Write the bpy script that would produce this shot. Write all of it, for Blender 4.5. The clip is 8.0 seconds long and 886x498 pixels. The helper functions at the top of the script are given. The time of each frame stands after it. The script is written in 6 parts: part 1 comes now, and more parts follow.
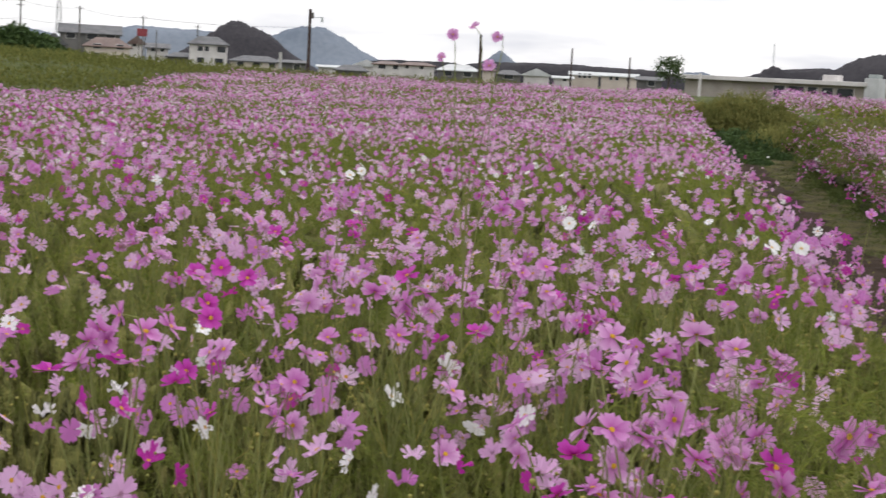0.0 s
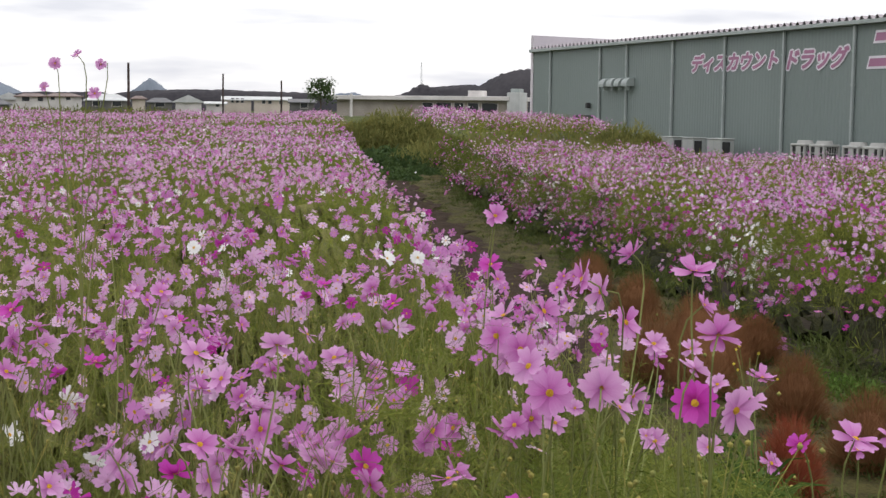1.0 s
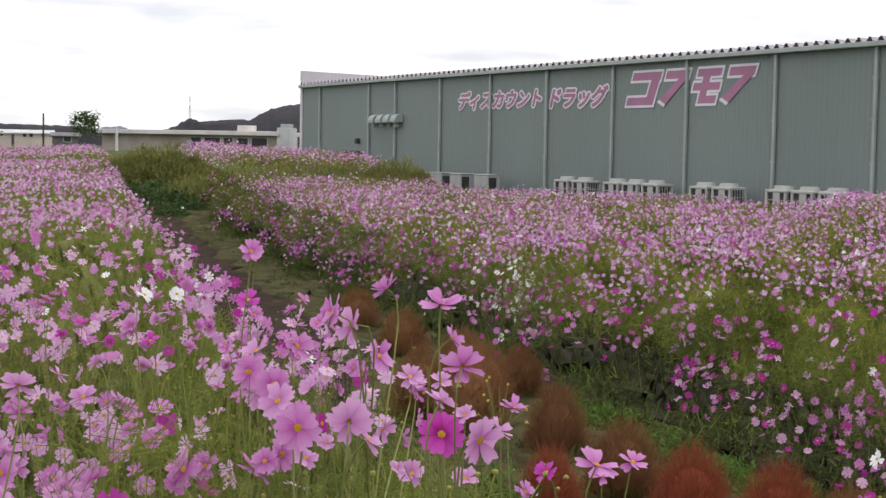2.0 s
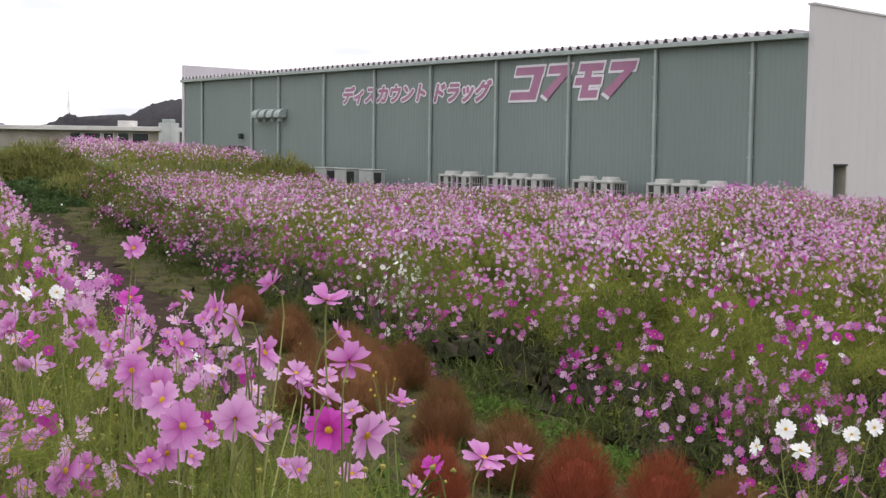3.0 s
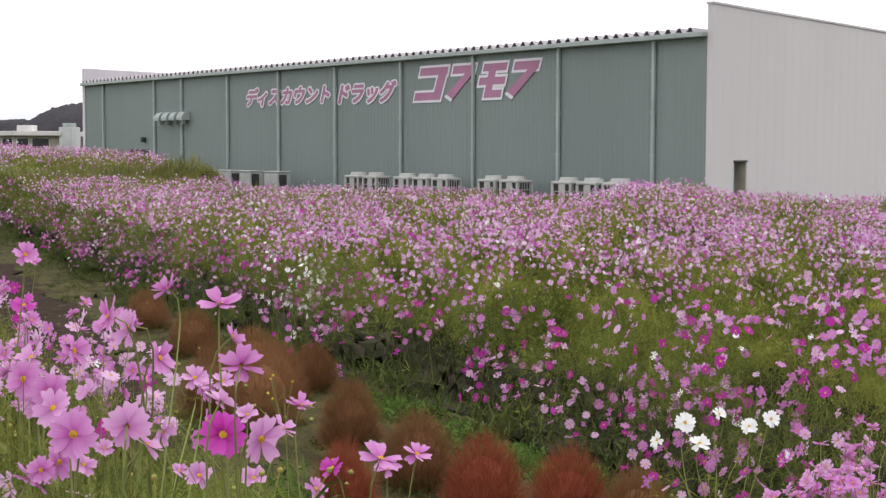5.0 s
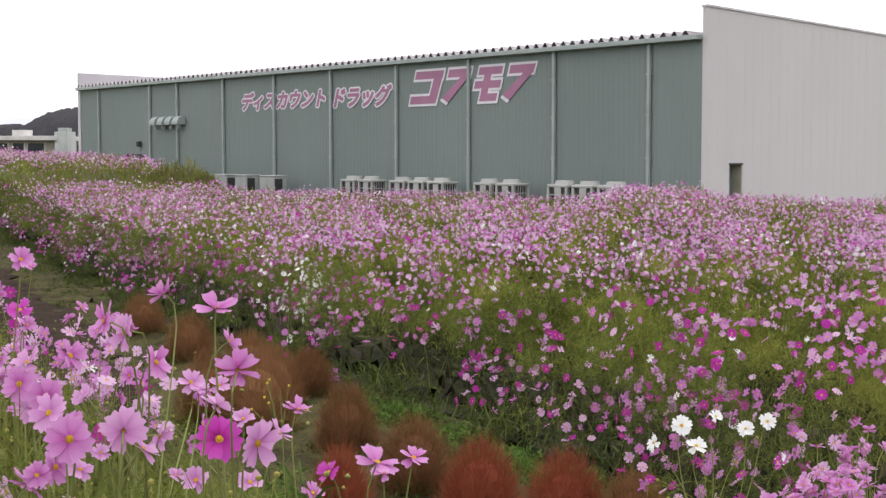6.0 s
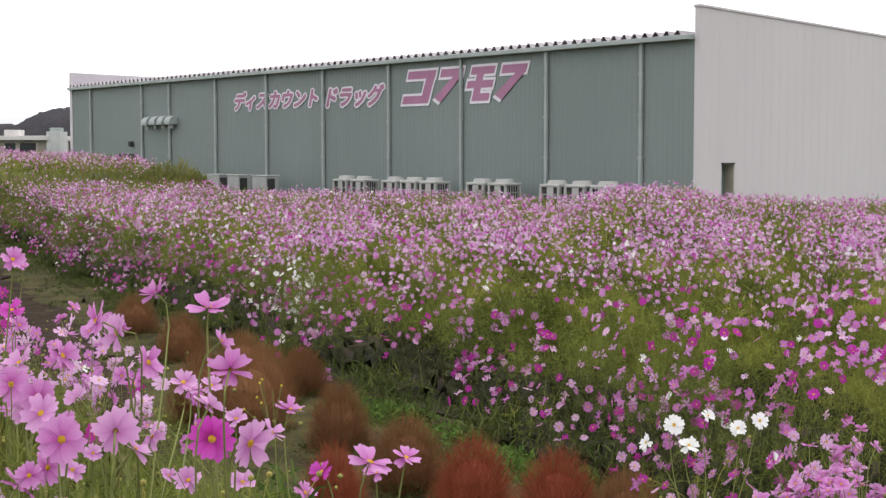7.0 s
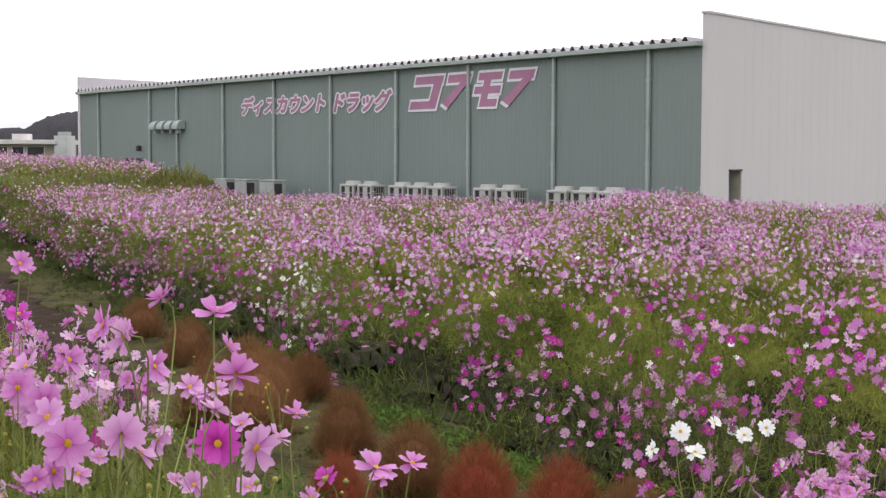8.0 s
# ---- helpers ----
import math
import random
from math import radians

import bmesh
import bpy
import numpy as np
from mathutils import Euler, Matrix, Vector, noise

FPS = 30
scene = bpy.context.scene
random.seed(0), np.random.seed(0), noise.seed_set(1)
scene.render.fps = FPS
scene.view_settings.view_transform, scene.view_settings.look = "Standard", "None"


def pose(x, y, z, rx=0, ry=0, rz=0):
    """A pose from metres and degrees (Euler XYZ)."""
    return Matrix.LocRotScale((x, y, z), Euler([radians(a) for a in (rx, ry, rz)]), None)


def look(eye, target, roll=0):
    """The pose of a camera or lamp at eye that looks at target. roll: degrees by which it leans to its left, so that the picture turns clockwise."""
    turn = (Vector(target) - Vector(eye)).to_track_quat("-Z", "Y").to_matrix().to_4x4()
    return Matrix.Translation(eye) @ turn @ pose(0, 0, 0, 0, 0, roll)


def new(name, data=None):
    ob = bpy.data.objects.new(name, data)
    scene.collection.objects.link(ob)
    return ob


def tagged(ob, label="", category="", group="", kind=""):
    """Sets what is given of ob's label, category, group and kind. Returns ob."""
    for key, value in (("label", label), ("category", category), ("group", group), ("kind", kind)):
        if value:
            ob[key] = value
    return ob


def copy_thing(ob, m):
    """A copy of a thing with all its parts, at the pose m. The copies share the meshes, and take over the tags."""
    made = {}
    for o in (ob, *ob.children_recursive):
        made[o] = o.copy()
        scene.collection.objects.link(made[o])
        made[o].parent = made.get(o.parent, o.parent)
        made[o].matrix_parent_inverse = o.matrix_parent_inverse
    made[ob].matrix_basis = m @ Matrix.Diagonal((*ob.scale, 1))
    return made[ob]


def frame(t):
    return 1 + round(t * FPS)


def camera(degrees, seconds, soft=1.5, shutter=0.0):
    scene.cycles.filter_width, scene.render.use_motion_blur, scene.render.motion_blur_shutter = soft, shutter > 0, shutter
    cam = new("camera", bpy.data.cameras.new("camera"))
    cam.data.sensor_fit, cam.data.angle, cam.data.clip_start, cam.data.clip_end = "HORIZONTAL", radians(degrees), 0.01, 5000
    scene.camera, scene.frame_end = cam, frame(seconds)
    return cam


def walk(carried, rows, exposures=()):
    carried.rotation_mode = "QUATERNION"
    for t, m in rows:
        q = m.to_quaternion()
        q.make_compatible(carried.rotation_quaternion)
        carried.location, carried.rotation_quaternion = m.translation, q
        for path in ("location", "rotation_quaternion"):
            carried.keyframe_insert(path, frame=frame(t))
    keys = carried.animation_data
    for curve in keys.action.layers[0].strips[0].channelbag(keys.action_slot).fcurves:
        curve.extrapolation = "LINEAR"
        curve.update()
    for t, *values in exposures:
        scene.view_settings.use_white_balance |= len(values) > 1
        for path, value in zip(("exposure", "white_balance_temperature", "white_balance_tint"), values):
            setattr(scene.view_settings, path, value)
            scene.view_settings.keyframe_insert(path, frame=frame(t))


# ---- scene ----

# ================= camera and its walk =================
cam = camera(34.37, 8.0, soft=1.4, shutter=0.1)
EYE_Z = 2.1
# seconds, the eye's place along x, turn to the left, tilt and roll in degrees
TURNS = [(0.0, -0.24, 31.30, -6.81, 2.99), (0.3, -0.17, 24.59, -6.27, 3.26), (0.5, -0.125, 21.78, -6.14, 2.46), (0.6, -0.11, 20.63, -6.03, 1.94),
         (1.0, -0.065, 17.89, -5.45, 0.70), (1.5, -0.035, 13.64, -4.29, 0.89), (2.0, -0.025, 8.75, -3.90, 1.06), (2.2, -0.025, 7.32, -3.98, 0.93),
         (3.3, -0.025, 3.43, -4.05, 1.07), (3.5, -0.025, 2.93, -4.10, 1.20), (4.0, -0.01, 1.70, -4.12, 0.75), (4.5, 0.0, 0.65, -4.07, 0.38),
         (6.0, 0.0, 0.30, -3.83, 0.02), (6.5, 0.0, 0.05, -3.85, -0.18), (7.0, 0.0, 0.0, -3.84, 0.0), (7.5, 0.0, 0.22, -3.75, -0.18),
         (8.0, 0.0, 0.27, -3.62, 0.22)]


def stand(side, yaw, tilt, roll):
    a, p = radians(yaw), radians(tilt)
    eye = Vector((side, 0, EYE_Z))
    way = Vector((-math.sin(a) * math.cos(p), math.cos(a) * math.cos(p), math.sin(p)))
    return look(eye, eye + way, roll)


walk(cam, [(t, stand(x, a, p, r)) for t, x, a, p, r in TURNS],
     [(0.0, -0.30), (0.8, -0.32), (1.6, -0.32), (2.2, -0.23), (3.3, -0.10), (4.0, -0.05), (8.0, -0.05)])

# ================= light =================
SUN_ELEVATION, SUN_TURN = 58.0, 25.0
world = bpy.data.worlds.new("overcast_sky")
scene.world = world
world.use_nodes = True
wn, wl = world.node_tree.nodes, world.node_tree.links
wn.clear()
w_out = wn.new("ShaderNodeOutputWorld")
w_bg = wn.new("ShaderNodeBackground")
w_sky = wn.new("ShaderNodeTexSky")
w_sky.sky_type, w_sky.sun_disc = "NISHITA", False
w_sky.sun_elevation, w_sky.sun_rotation = radians(SUN_ELEVATION), radians(SUN_TURN)
w_co = wn.new("ShaderNodeTexCoord")
w_map = wn.new("ShaderNodeMapping")
w_map.inputs["Scale"].default_value = (3.0, 3.0, 22.0)
w_noise = wn.new("ShaderNodeTexNoise")
w_noise.inputs["Scale"].default_value, w_noise.inputs["Detail"].default_value = 2.6, 6
w_ramp = wn.new("ShaderNodeValToRGB")
w_ramp.color_ramp.elements[0].position, w_ramp.color_ramp.elements[0].color = 0.31, (9.4, 9.5, 10.3, 1)
w_ramp.color_ramp.elements[1].position, w_ramp.color_ramp.elements[1].color = 0.5, (12.6, 12.5, 12.7, 1)
w_dim = wn.new("ShaderNodeMixRGB")
w_dim.inputs[0].default_value = 0.93
wl.new(w_co.outputs["Generated"], w_map.inputs["Vector"])
wl.new(w_map.outputs["Vector"], w_noise.inputs["Vector"])
wl.new(w_noise.outputs["Fac"], w_ramp.inputs["Fac"])
# an overcast sky is brighter overhead than at the horizon
w_sep, w_up, w_tint = wn.new("ShaderNodeSeparateXYZ"), wn.new("ShaderNodeMapRange"), wn.new("ShaderNodeMixRGB")
w_up.inputs["From Min"].default_value, w_up.inputs["From Max"].default_value = 0.0, 1.0
w_up.inputs["To Min"].default_value, w_up.inputs["To Max"].default_value = 0.86, 1.75
w_tint.blend_type, w_tint.inputs[0].default_value = "MULTIPLY", 1.0
wl.new(w_co.outputs["Generated"], w_sep.inputs["Vector"])
wl.new(w_sep.outputs["Z"], w_up.inputs["Value"])
wl.new(w_ramp.outputs["Color"], w_tint.inputs[1])
wl.new(w_up.outputs["Result"], w_tint.inputs[2])
wl.new(w_sky.outputs["Color"], w_dim.inputs[1])
wl.new(w_tint.outputs["Color"], w_dim.inputs[2])
wl.new(w_dim.outputs["Color"], w_bg.inputs["Color"])
w_bg.inputs["Strength"].default_value = 0.122
wl.new(w_bg.outputs["Background"], w_out.inputs["Surface"])
sun = new("sun", bpy.data.lights.new("sun", "SUN"))
sun.data.energy, sun.data.angle, sun.data.color = 0.8, radians(25), (1.0, 0.96, 0.9)
sun.matrix_world = look((0, 0, 60), (math.sin(radians(SUN_TURN)) * -60, math.cos(radians(SUN_TURN)) * -60,
                                     60 - 60 * math.tan(radians(SUN_ELEVATION))))


# ================= materials =================
def surface(name, low, high, scale=3.0, rough=0.8, bump=0.0, fine=0.0, metal=0.0, stretch=(1, 1, 1), through_light=0.0,
            random_by="", spec=None, drift=0.45):
    """A procedural surface: two shades mixed by coarse and fine noise (or by piece), with relief."""
    m = bpy.data.materials.new(name)
    m.use_nodes = True
    nd, lk = m.node_tree.nodes, m.node_tree.links
    bs = nd["Principled BSDF"]
    bs.inputs["Roughness"].default_value, bs.inputs["Metallic"].default_value = rough, metal
    # leaves, petals and earth have hardly any gloss
    bs.inputs["Specular IOR Level"].default_value = spec if spec is not None else 0.1 if random_by or rough >= 0.9 else 0.3
    mix = nd.new("ShaderNodeMixRGB")
    mix.inputs[1].default_value, mix.inputs[2].default_value = (*low, 1), (*high, 1)
    if random_by == "island":
        geo, spot = nd.new("ShaderNodeNewGeometry"), nd.new("ShaderNodeTexNoise")
        spot.inputs["Scale"].default_value, spot.inputs["Detail"].default_value = 1.7, 3
        lk.new(geo.outputs["Position"], spot.inputs["Vector"])
        wide_, both = nd.new("ShaderNodeMapRange"), nd.new("ShaderNodeMixRGB")
        wide_.inputs["From Min"].default_value, wide_.inputs["From Max"].default_value = 0.36, 0.64
        both.inputs[0].default_value = drift
        lk.new(spot.outputs["Fac"], wide_.inputs["Value"])
        lk.new(geo.outputs["Random Per Island"], both.inputs[1])
        lk.new(wide_.outputs["Result"], both.inputs[2])
        lk.new(both.outputs["Color"], mix.inputs[0])
    elif random_by == "object":
        lk.new(nd.new("ShaderNodeObjectInfo").outputs["Random"], mix.inputs[0])
    else:
        co = nd.new("ShaderNodeTexCoord")
        mp = nd.new("ShaderNodeMapping")
        mp.inputs["Scale"].default_value = stretch
        lk.new(co.outputs["Object"], mp.inputs["Vector"])
        n1, n2 = nd.new("ShaderNodeTexNoise"), nd.new("ShaderNodeTexNoise")
        n1.inputs["Scale"].default_value, n1.inputs["Detail"].default_value = scale, 5
        n2.inputs["Scale"].default_value, n2.inputs["Detail"].default_value = scale * 14, 3
        lk.new(mp.outputs["Vector"], n1.inputs["Vector"])
        lk.new(mp.outputs["Vector"], n2.inputs["Vector"])
        ad = nd.new("ShaderNodeMath")
        ad.operation = "MULTIPLY_ADD"
        ad.inputs[1].default_value = fine
        lk.new(n2.outputs["Fac"], ad.inputs[0])
        rg = nd.new("ShaderNodeMapRange")
        rg.inputs["From Min"].default_value, rg.inputs["From Max"].default_value = 0.32 + fine * 0.5, 0.68 + fine * 0.5
        lk.new(n1.outputs["Fac"], ad.inputs[2])
        lk.new(ad.outputs["Value"], rg.inputs["Value"])
        lk.new(rg.outputs["Result"], mix.inputs[0])
        if bump:
            bp = nd.new("ShaderNodeBump")
            bp.inputs["Strength"].default_value, bp.inputs["Distance"].default_value = bump, 0.05
            lk.new(ad.outputs["Value"], bp.inputs["Height"])
            lk.new(bp.outputs["Normal"], bs.inputs["Normal"])
    lk.new(mix.outputs["Color"], bs.inputs["Base Color"])
    if through_light:
        tr, ms = nd.new("ShaderNodeBsdfTranslucent"), nd.new("ShaderNodeMixShader")
        lk.new(mix.outputs["Color"], tr.inputs["Color"])
        ms.inputs[0].default_value = through_light
        lk.new(bs.outputs["BSDF"], ms.inputs[1])
        lk.new(tr.outputs["BSDF"], ms.inputs[2])
        lk.new(ms.outputs["Shader"], nd["Material Output"].inputs["Surface"])
    return m


# bed soil, coloured extra dark to paint in the shade under the plants
M_SOIL_SHADE = surface("soil", (0.018, 0.014, 0.010), (0.045, 0.035, 0.024), 1.2, 0.95, 0.8, 0.6)
M_PATH = surface("path_soil", (0.017, 0.010, 0.006), (0.044, 0.028, 0.017), 3.2, 0.95, 0.9, 0.7)
M_TRODDEN = surface("trodden_grass", (0.028, 0.023, 0.011), (0.088, 0.080, 0.028), 3.0, 0.95, 1.0, 0.8)
M_TURF = surface("turf", (0.032, 0.043, 0.012), (0.082, 0.092, 0.028), 1.1, 0.95, 0.8, 0.7)
M_LEAF = surface("cosmos_leaf", (0.075, 0.108, 0.019), (0.225, 0.252, 0.049), rough=0.75, random_by="island", through_light=0.3)
M_LEAF_DARK = surface("cosmos_leaf_dark", (0.048, 0.066, 0.012), (0.276, 0.290, 0.055), rough=0.75, random_by="island", through_light=0.2, drift=0.8)
# cosmos leaf again, its green darkened to paint the flank's shade
M_LEAF_FLANK_SHADE = surface("flank_leaf_shade", (0.028, 0.045, 0.010), (0.165, 0.19, 0.035), rough=0.75, random_by="island", through_light=0.15, drift=0.7)
M_UNDER = surface("undergrowth_leaf", (0.080, 0.088, 0.024), (0.170, 0.160, 0.050), 2.5, 0.9, 1.0, 0.8)
# far darker than the field's: shade below the bed's canopy is in this colour
M_UNDER_BED_SHADE = surface("bed_undergrowth_shade", (0.012, 0.014, 0.006), (0.038, 0.038, 0.013), 2.5, 0.9, 1.0, 0.8)
M_STEM = surface("cosmos_stem", (0.12, 0.15, 0.045), (0.27, 0.28, 0.10), rough=0.7, random_by="island", through_light=0.1)
# darker copy of the field stem, the bed's inner shade put into it
M_STEM_BED_SHADE = surface("bed_stem_shade", (0.05, 0.065, 0.02), (0.14, 0.15, 0.045), rough=0.7, random_by="island", through_light=0.1)
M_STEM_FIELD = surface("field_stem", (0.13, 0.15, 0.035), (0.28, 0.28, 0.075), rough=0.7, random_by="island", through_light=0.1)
M_PALE = surface("petal_pale_pink", (0.75, 0.53, 0.72), (0.62, 0.31, 0.575), rough=0.65, random_by="island", through_light=0.45)
M_PINK = surface("petal_pink", (0.61, 0.28, 0.58), (0.52, 0.155, 0.455), rough=0.65, random_by="island", through_light=0.45)
M_MAGENTA = surface("petal_magenta", (0.50, 0.05, 0.40), (0.42, 0.03, 0.27), rough=0.65, random_by="island", through_light=0.45)
M_WHITE = surface("petal_white", (0.86, 0.85, 0.84), (0.80, 0.76, 0.80), rough=0.65, random_by="island", through_light=0.3)
M_DISC = surface("flower_disc", (0.62, 0.30, 0.03), (0.75, 0.45, 0.05), 60, 0.9, 0.6, 0.5)
M_YELLOW = surface("yellow_head", (0.55, 0.40, 0.04), (0.66, 0.52, 0.08), 60, 0.9, 0.6, 0.5)
M_BUD = surface("flower_bud", (0.16, 0.18, 0.045), (0.32, 0.27, 0.065), 40, 0.8)
M_KOCHIA = surface("kochia_red", (0.20, 0.042, 0.026), (0.34, 0.10, 0.05), rough=0.85, random_by="island", through_light=0.2)
M_KOCHIA_BROWN = surface("kochia_brown", (0.155, 0.072, 0.034), (0.27, 0.135, 0.062), rough=0.85, random_by="island", through_light=0.2)
M_GRASS = surface("tall_grass", (0.085, 0.10, 0.028), (0.25, 0.235, 0.075), rough=0.8, random_by="island", through_light=0.25)
M_BANK = surface("bank_grass", (0.075, 0.095, 0.022), (0.175, 0.17, 0.05), rough=0.8, random_by="island", through_light=0.25)
M_FRESH = surface("fresh_weed", (0.06, 0.115, 0.02), (0.12, 0.19, 0.04), rough=0.8, random_by="island", through_light=0.25)
M_BUSH = surface("bush_leaf", (0.03, 0.055, 0.02), (0.075, 0.115, 0.035), rough=0.7, random_by="island", through_light=0.2)
M_BUSH_LIGHT = surface("weed_leaf", (0.036, 0.068, 0.014), (0.10, 0.145, 0.034), rough=0.75, random_by="island", through_light=0.2)
M_VERGE = surface("verge_grass", (0.035, 0.055, 0.014), (0.11, 0.13, 0.036), rough=0.8, random_by="island", through_light=0.2)
M_SIDING = surface("green_siding", (0.158, 0.192, 0.184), (0.176, 0.211, 0.203), 0.25, 0.55, 0.0, 0.25, stretch=(1, 1, 0.25))
M_TRIM = surface("grey_green_trim", (0.264, 0.300, 0.292), (0.324, 0.360, 0.350), 1.0, 0.5, 0.0, 0.3)
M_ROOF = surface("roof_sheet", (0.28, 0.25, 0.27), (0.36, 0.33, 0.345), 0.5, 0.5, 0.0, 0.3, metal=0.2)
M_PARAPET = surface("mauve_parapet", (0.480, 0.444, 0.480), (0.564, 0.528, 0.558), 0.4, 0.7, 0.0, 0.3)
M_ENDWALL = surface("beige_siding", (0.502, 0.472, 0.485), (0.547, 0.517, 0.528), 0.3, 0.65, 0.0, 0.2, stretch=(1, 1, 0.2))
M_DARK = surface("dark_recess", (0.03, 0.03, 0.032), (0.055, 0.055, 0.055), 3, 0.8)
M_DOOR = surface("beige_door", (0.34, 0.31, 0.26), (0.40, 0.37, 0.31), 2, 0.6)
M_ACBODY = surface("unit_paint", (0.33, 0.33, 0.32), (0.42, 0.42, 0.40), 1.5, 0.5, 0.0, 0.4)
M_UNIT_GREY = surface("cabinet_paint", (0.300, 0.312, 0.306), (0.384, 0.396, 0.384), 1.5, 0.5, 0.0, 0.4)
M_SIGN_WHITE = surface("sign_white", (0.576, 0.552, 0.600), (0.696, 0.672, 0.720), 0.6, 0.6, 0.0, 0.3)
M_SIGN_PINK = surface("sign_pink", (0.30, 0.135, 0.225), (0.37, 0.175, 0.28), 0.6, 0.6, 0.0, 0.3)
M_CONCRETE = surface("concrete", (0.32, 0.31, 0.30), (0.46, 0.45, 0.43), 0.8, 0.9, 0.3, 0.5)
M_POLE = surface("pole_concrete", (0.10, 0.095, 0.09), (0.17, 0.16, 0.15), 1.0, 0.9)
M_POLE_RED = surface("pole_dark", (0.045, 0.033, 0.032), (0.08, 0.06, 0.056), 1.0, 0.9)
M_WIRE = surface("wire", (0.05, 0.05, 0.055), (0.08, 0.08, 0.085), 1.0, 0.7)
M_HOUSE_WHITE = surface("white_wall_plaster", (0.45, 0.43, 0.42), (0.60, 0.575, 0.56), 0.4, 0.8, 0.0, 0.4)
M_HOUSE_BEIGE = surface("beige_wall_plaster", (0.432, 0.372, 0.324), (0.540, 0.480, 0.420), 0.4, 0.8, 0.0, 0.4)
M_SCHOOL = surface("weathered_plaster", (0.264, 0.234, 0.204), (0.372, 0.336, 0.300), 0.4, 0.8, 0.0, 0.4)
M_HOUSE_DARK = surface("dark_boards", (0.084, 0.084, 0.084), (0.144, 0.138, 0.132), 0.4, 0.8, 0.0, 0.4)
M_TILE_GREY = surface("grey_roof_tiles", (0.065, 0.066, 0.07), (0.115, 0.115, 0.12), 0.8, 0.6, 0.3, 0.6)
M_TILE_BROWN = surface("brown_roof_tiles", (0.10, 0.068, 0.06), (0.16, 0.115, 0.10), 0.8, 0.6, 0.3, 0.6)
M_TILE_PALE = surface("pale_metal_roof", (0.36, 0.37, 0.37), (0.48, 0.49, 0.49), 0.5, 0.5, 0.0, 0.4)
M_RED = surface("red_panel", (0.20, 0.035, 0.045), (0.27, 0.06, 0.07), 0.8, 0.7)
M_GLASS = surface("window_glass", (0.02, 0.022, 0.025), (0.04, 0.045, 0.05), 0.5, 0.2, spec=0.3)
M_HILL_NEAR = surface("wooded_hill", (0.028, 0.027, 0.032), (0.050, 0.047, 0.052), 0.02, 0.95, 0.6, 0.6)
# the haze of distance is mixed into this blue-grey
M_HILL_FAR = surface("far_range_hazed", (0.126, 0.150, 0.186), (0.168, 0.192, 0.228), 0.006, 0.95, 0.5, 0.6)
M_BARK = surface("bark", (0.06, 0.05, 0.04), (0.12, 0.10, 0.08), 6, 0.9, 0.6, 0.5)


# ================= building helpers =================
def part(name, bm, material, parent=None, label=""):
    """One bmesh as one mesh object, under a thing or a part."""
    me = bpy.data.meshes.new(name)
    bm.to_mesh(me)
    bm.free()
    return hang(name, me, material, parent, label)


def hang(name, me, material, parent=None, label=""):
    for m in material if isinstance(material, (list, tuple)) else [material]:
        if len(me.materials) < 8 and m.name not in [k.name for k in me.materials]:
            me.materials.append(m)
    ob = new(name, me)
    if parent is not None:
        ob.parent = parent
    if label:
        tagged(ob, label)
    return ob


def thing(name, at, label, category, group="", turn=0.0, kind=""):
    ob = new(name)
    ob.empty_display_size = 0.1
    ob.matrix_world = pose(*at, 0, 0, turn)
    return tagged(ob, label, category, group, kind)


def add_box(bm, x0, x1, y0, y1, z0, z1, bevel=0.0):
    vs = bmesh.ops.create_cube(bm, size=1.0, matrix=Matrix.Translation(((x0 + x1) / 2, (y0 + y1) / 2, (z0 + z1) / 2))
                               @ Matrix.Diagonal((x1 - x0, y1 - y0, z1 - z0, 1)))["verts"]
    if bevel:
        bmesh.ops.bevel(bm, geom=list({e for v in vs for e in v.link_edges}), offset=bevel, segments=1, affect="EDGES")
    return bm


def box(x0, x1, y0, y1, z0, z1, bevel=0.0):
    return add_box(bmesh.new(), x0, x1, y0, y1, z0, z1, bevel)


def add_rod(bm, a, b, r0, r1=None, sides=6):
    a, b = Vector(a), Vector(b)
    q = (b - a).to_track_quat("Z", "Y").to_matrix().to_4x4()
    bmesh.ops.create_cone(bm, cap_ends=True, segments=sides, radius1=r0, radius2=r0 if r1 is None else r1,
                          depth=(b - a).length, matrix=Matrix.Translation((a + b) / 2) @ q)
    return bm


def prism(profile, y0, y1):
    """A closed outline in x and z, drawn out along y."""
    bm = bmesh.new()
    f = bm.faces.new([bm.verts.new((x, y0, z)) for x, z in profile])
    ex = bmesh.ops.extrude_face_region(bm, geom=[f])["geom"]
    bmesh.ops.translate(bm, vec=(0, y1 - y0, 0), verts=[v for v in ex if isinstance(v, bmesh.types.BMVert)])
    bmesh.ops.recalc_face_normals(bm, faces=bm.faces[:])
    return bm


def tri_mesh(name, verts, tris, slots=None):
    """A mesh out of arrays of corners and triangles."""
    me = bpy.data.meshes.new(name)
    nv, nt = len(verts), len(tris)
    me.vertices.add(nv)
    me.vertices.foreach_set("co", np.ascontiguousarray(verts, np.float32).ravel())
    me.loops.add(nt * 3)
    me.loops.foreach_set("vertex_index", np.ascontiguousarray(tris, np.int32).ravel())
    me.polygons.add(nt)
    me.polygons.foreach_set("loop_start", np.arange(0, nt * 3, 3, dtype=np.int32))
    if slots is not None:
        me.polygons.foreach_set("material_index", np.ascontiguousarray(slots, np.int32))
    me.update(calc_edges=True)
    return me


def bearing(az, dist):
    return -math.sin(radians(az)) * dist, math.cos(radians(az)) * dist


def el(deg, dist):
    return EYE_Z + math.tan(radians(deg)) * dist


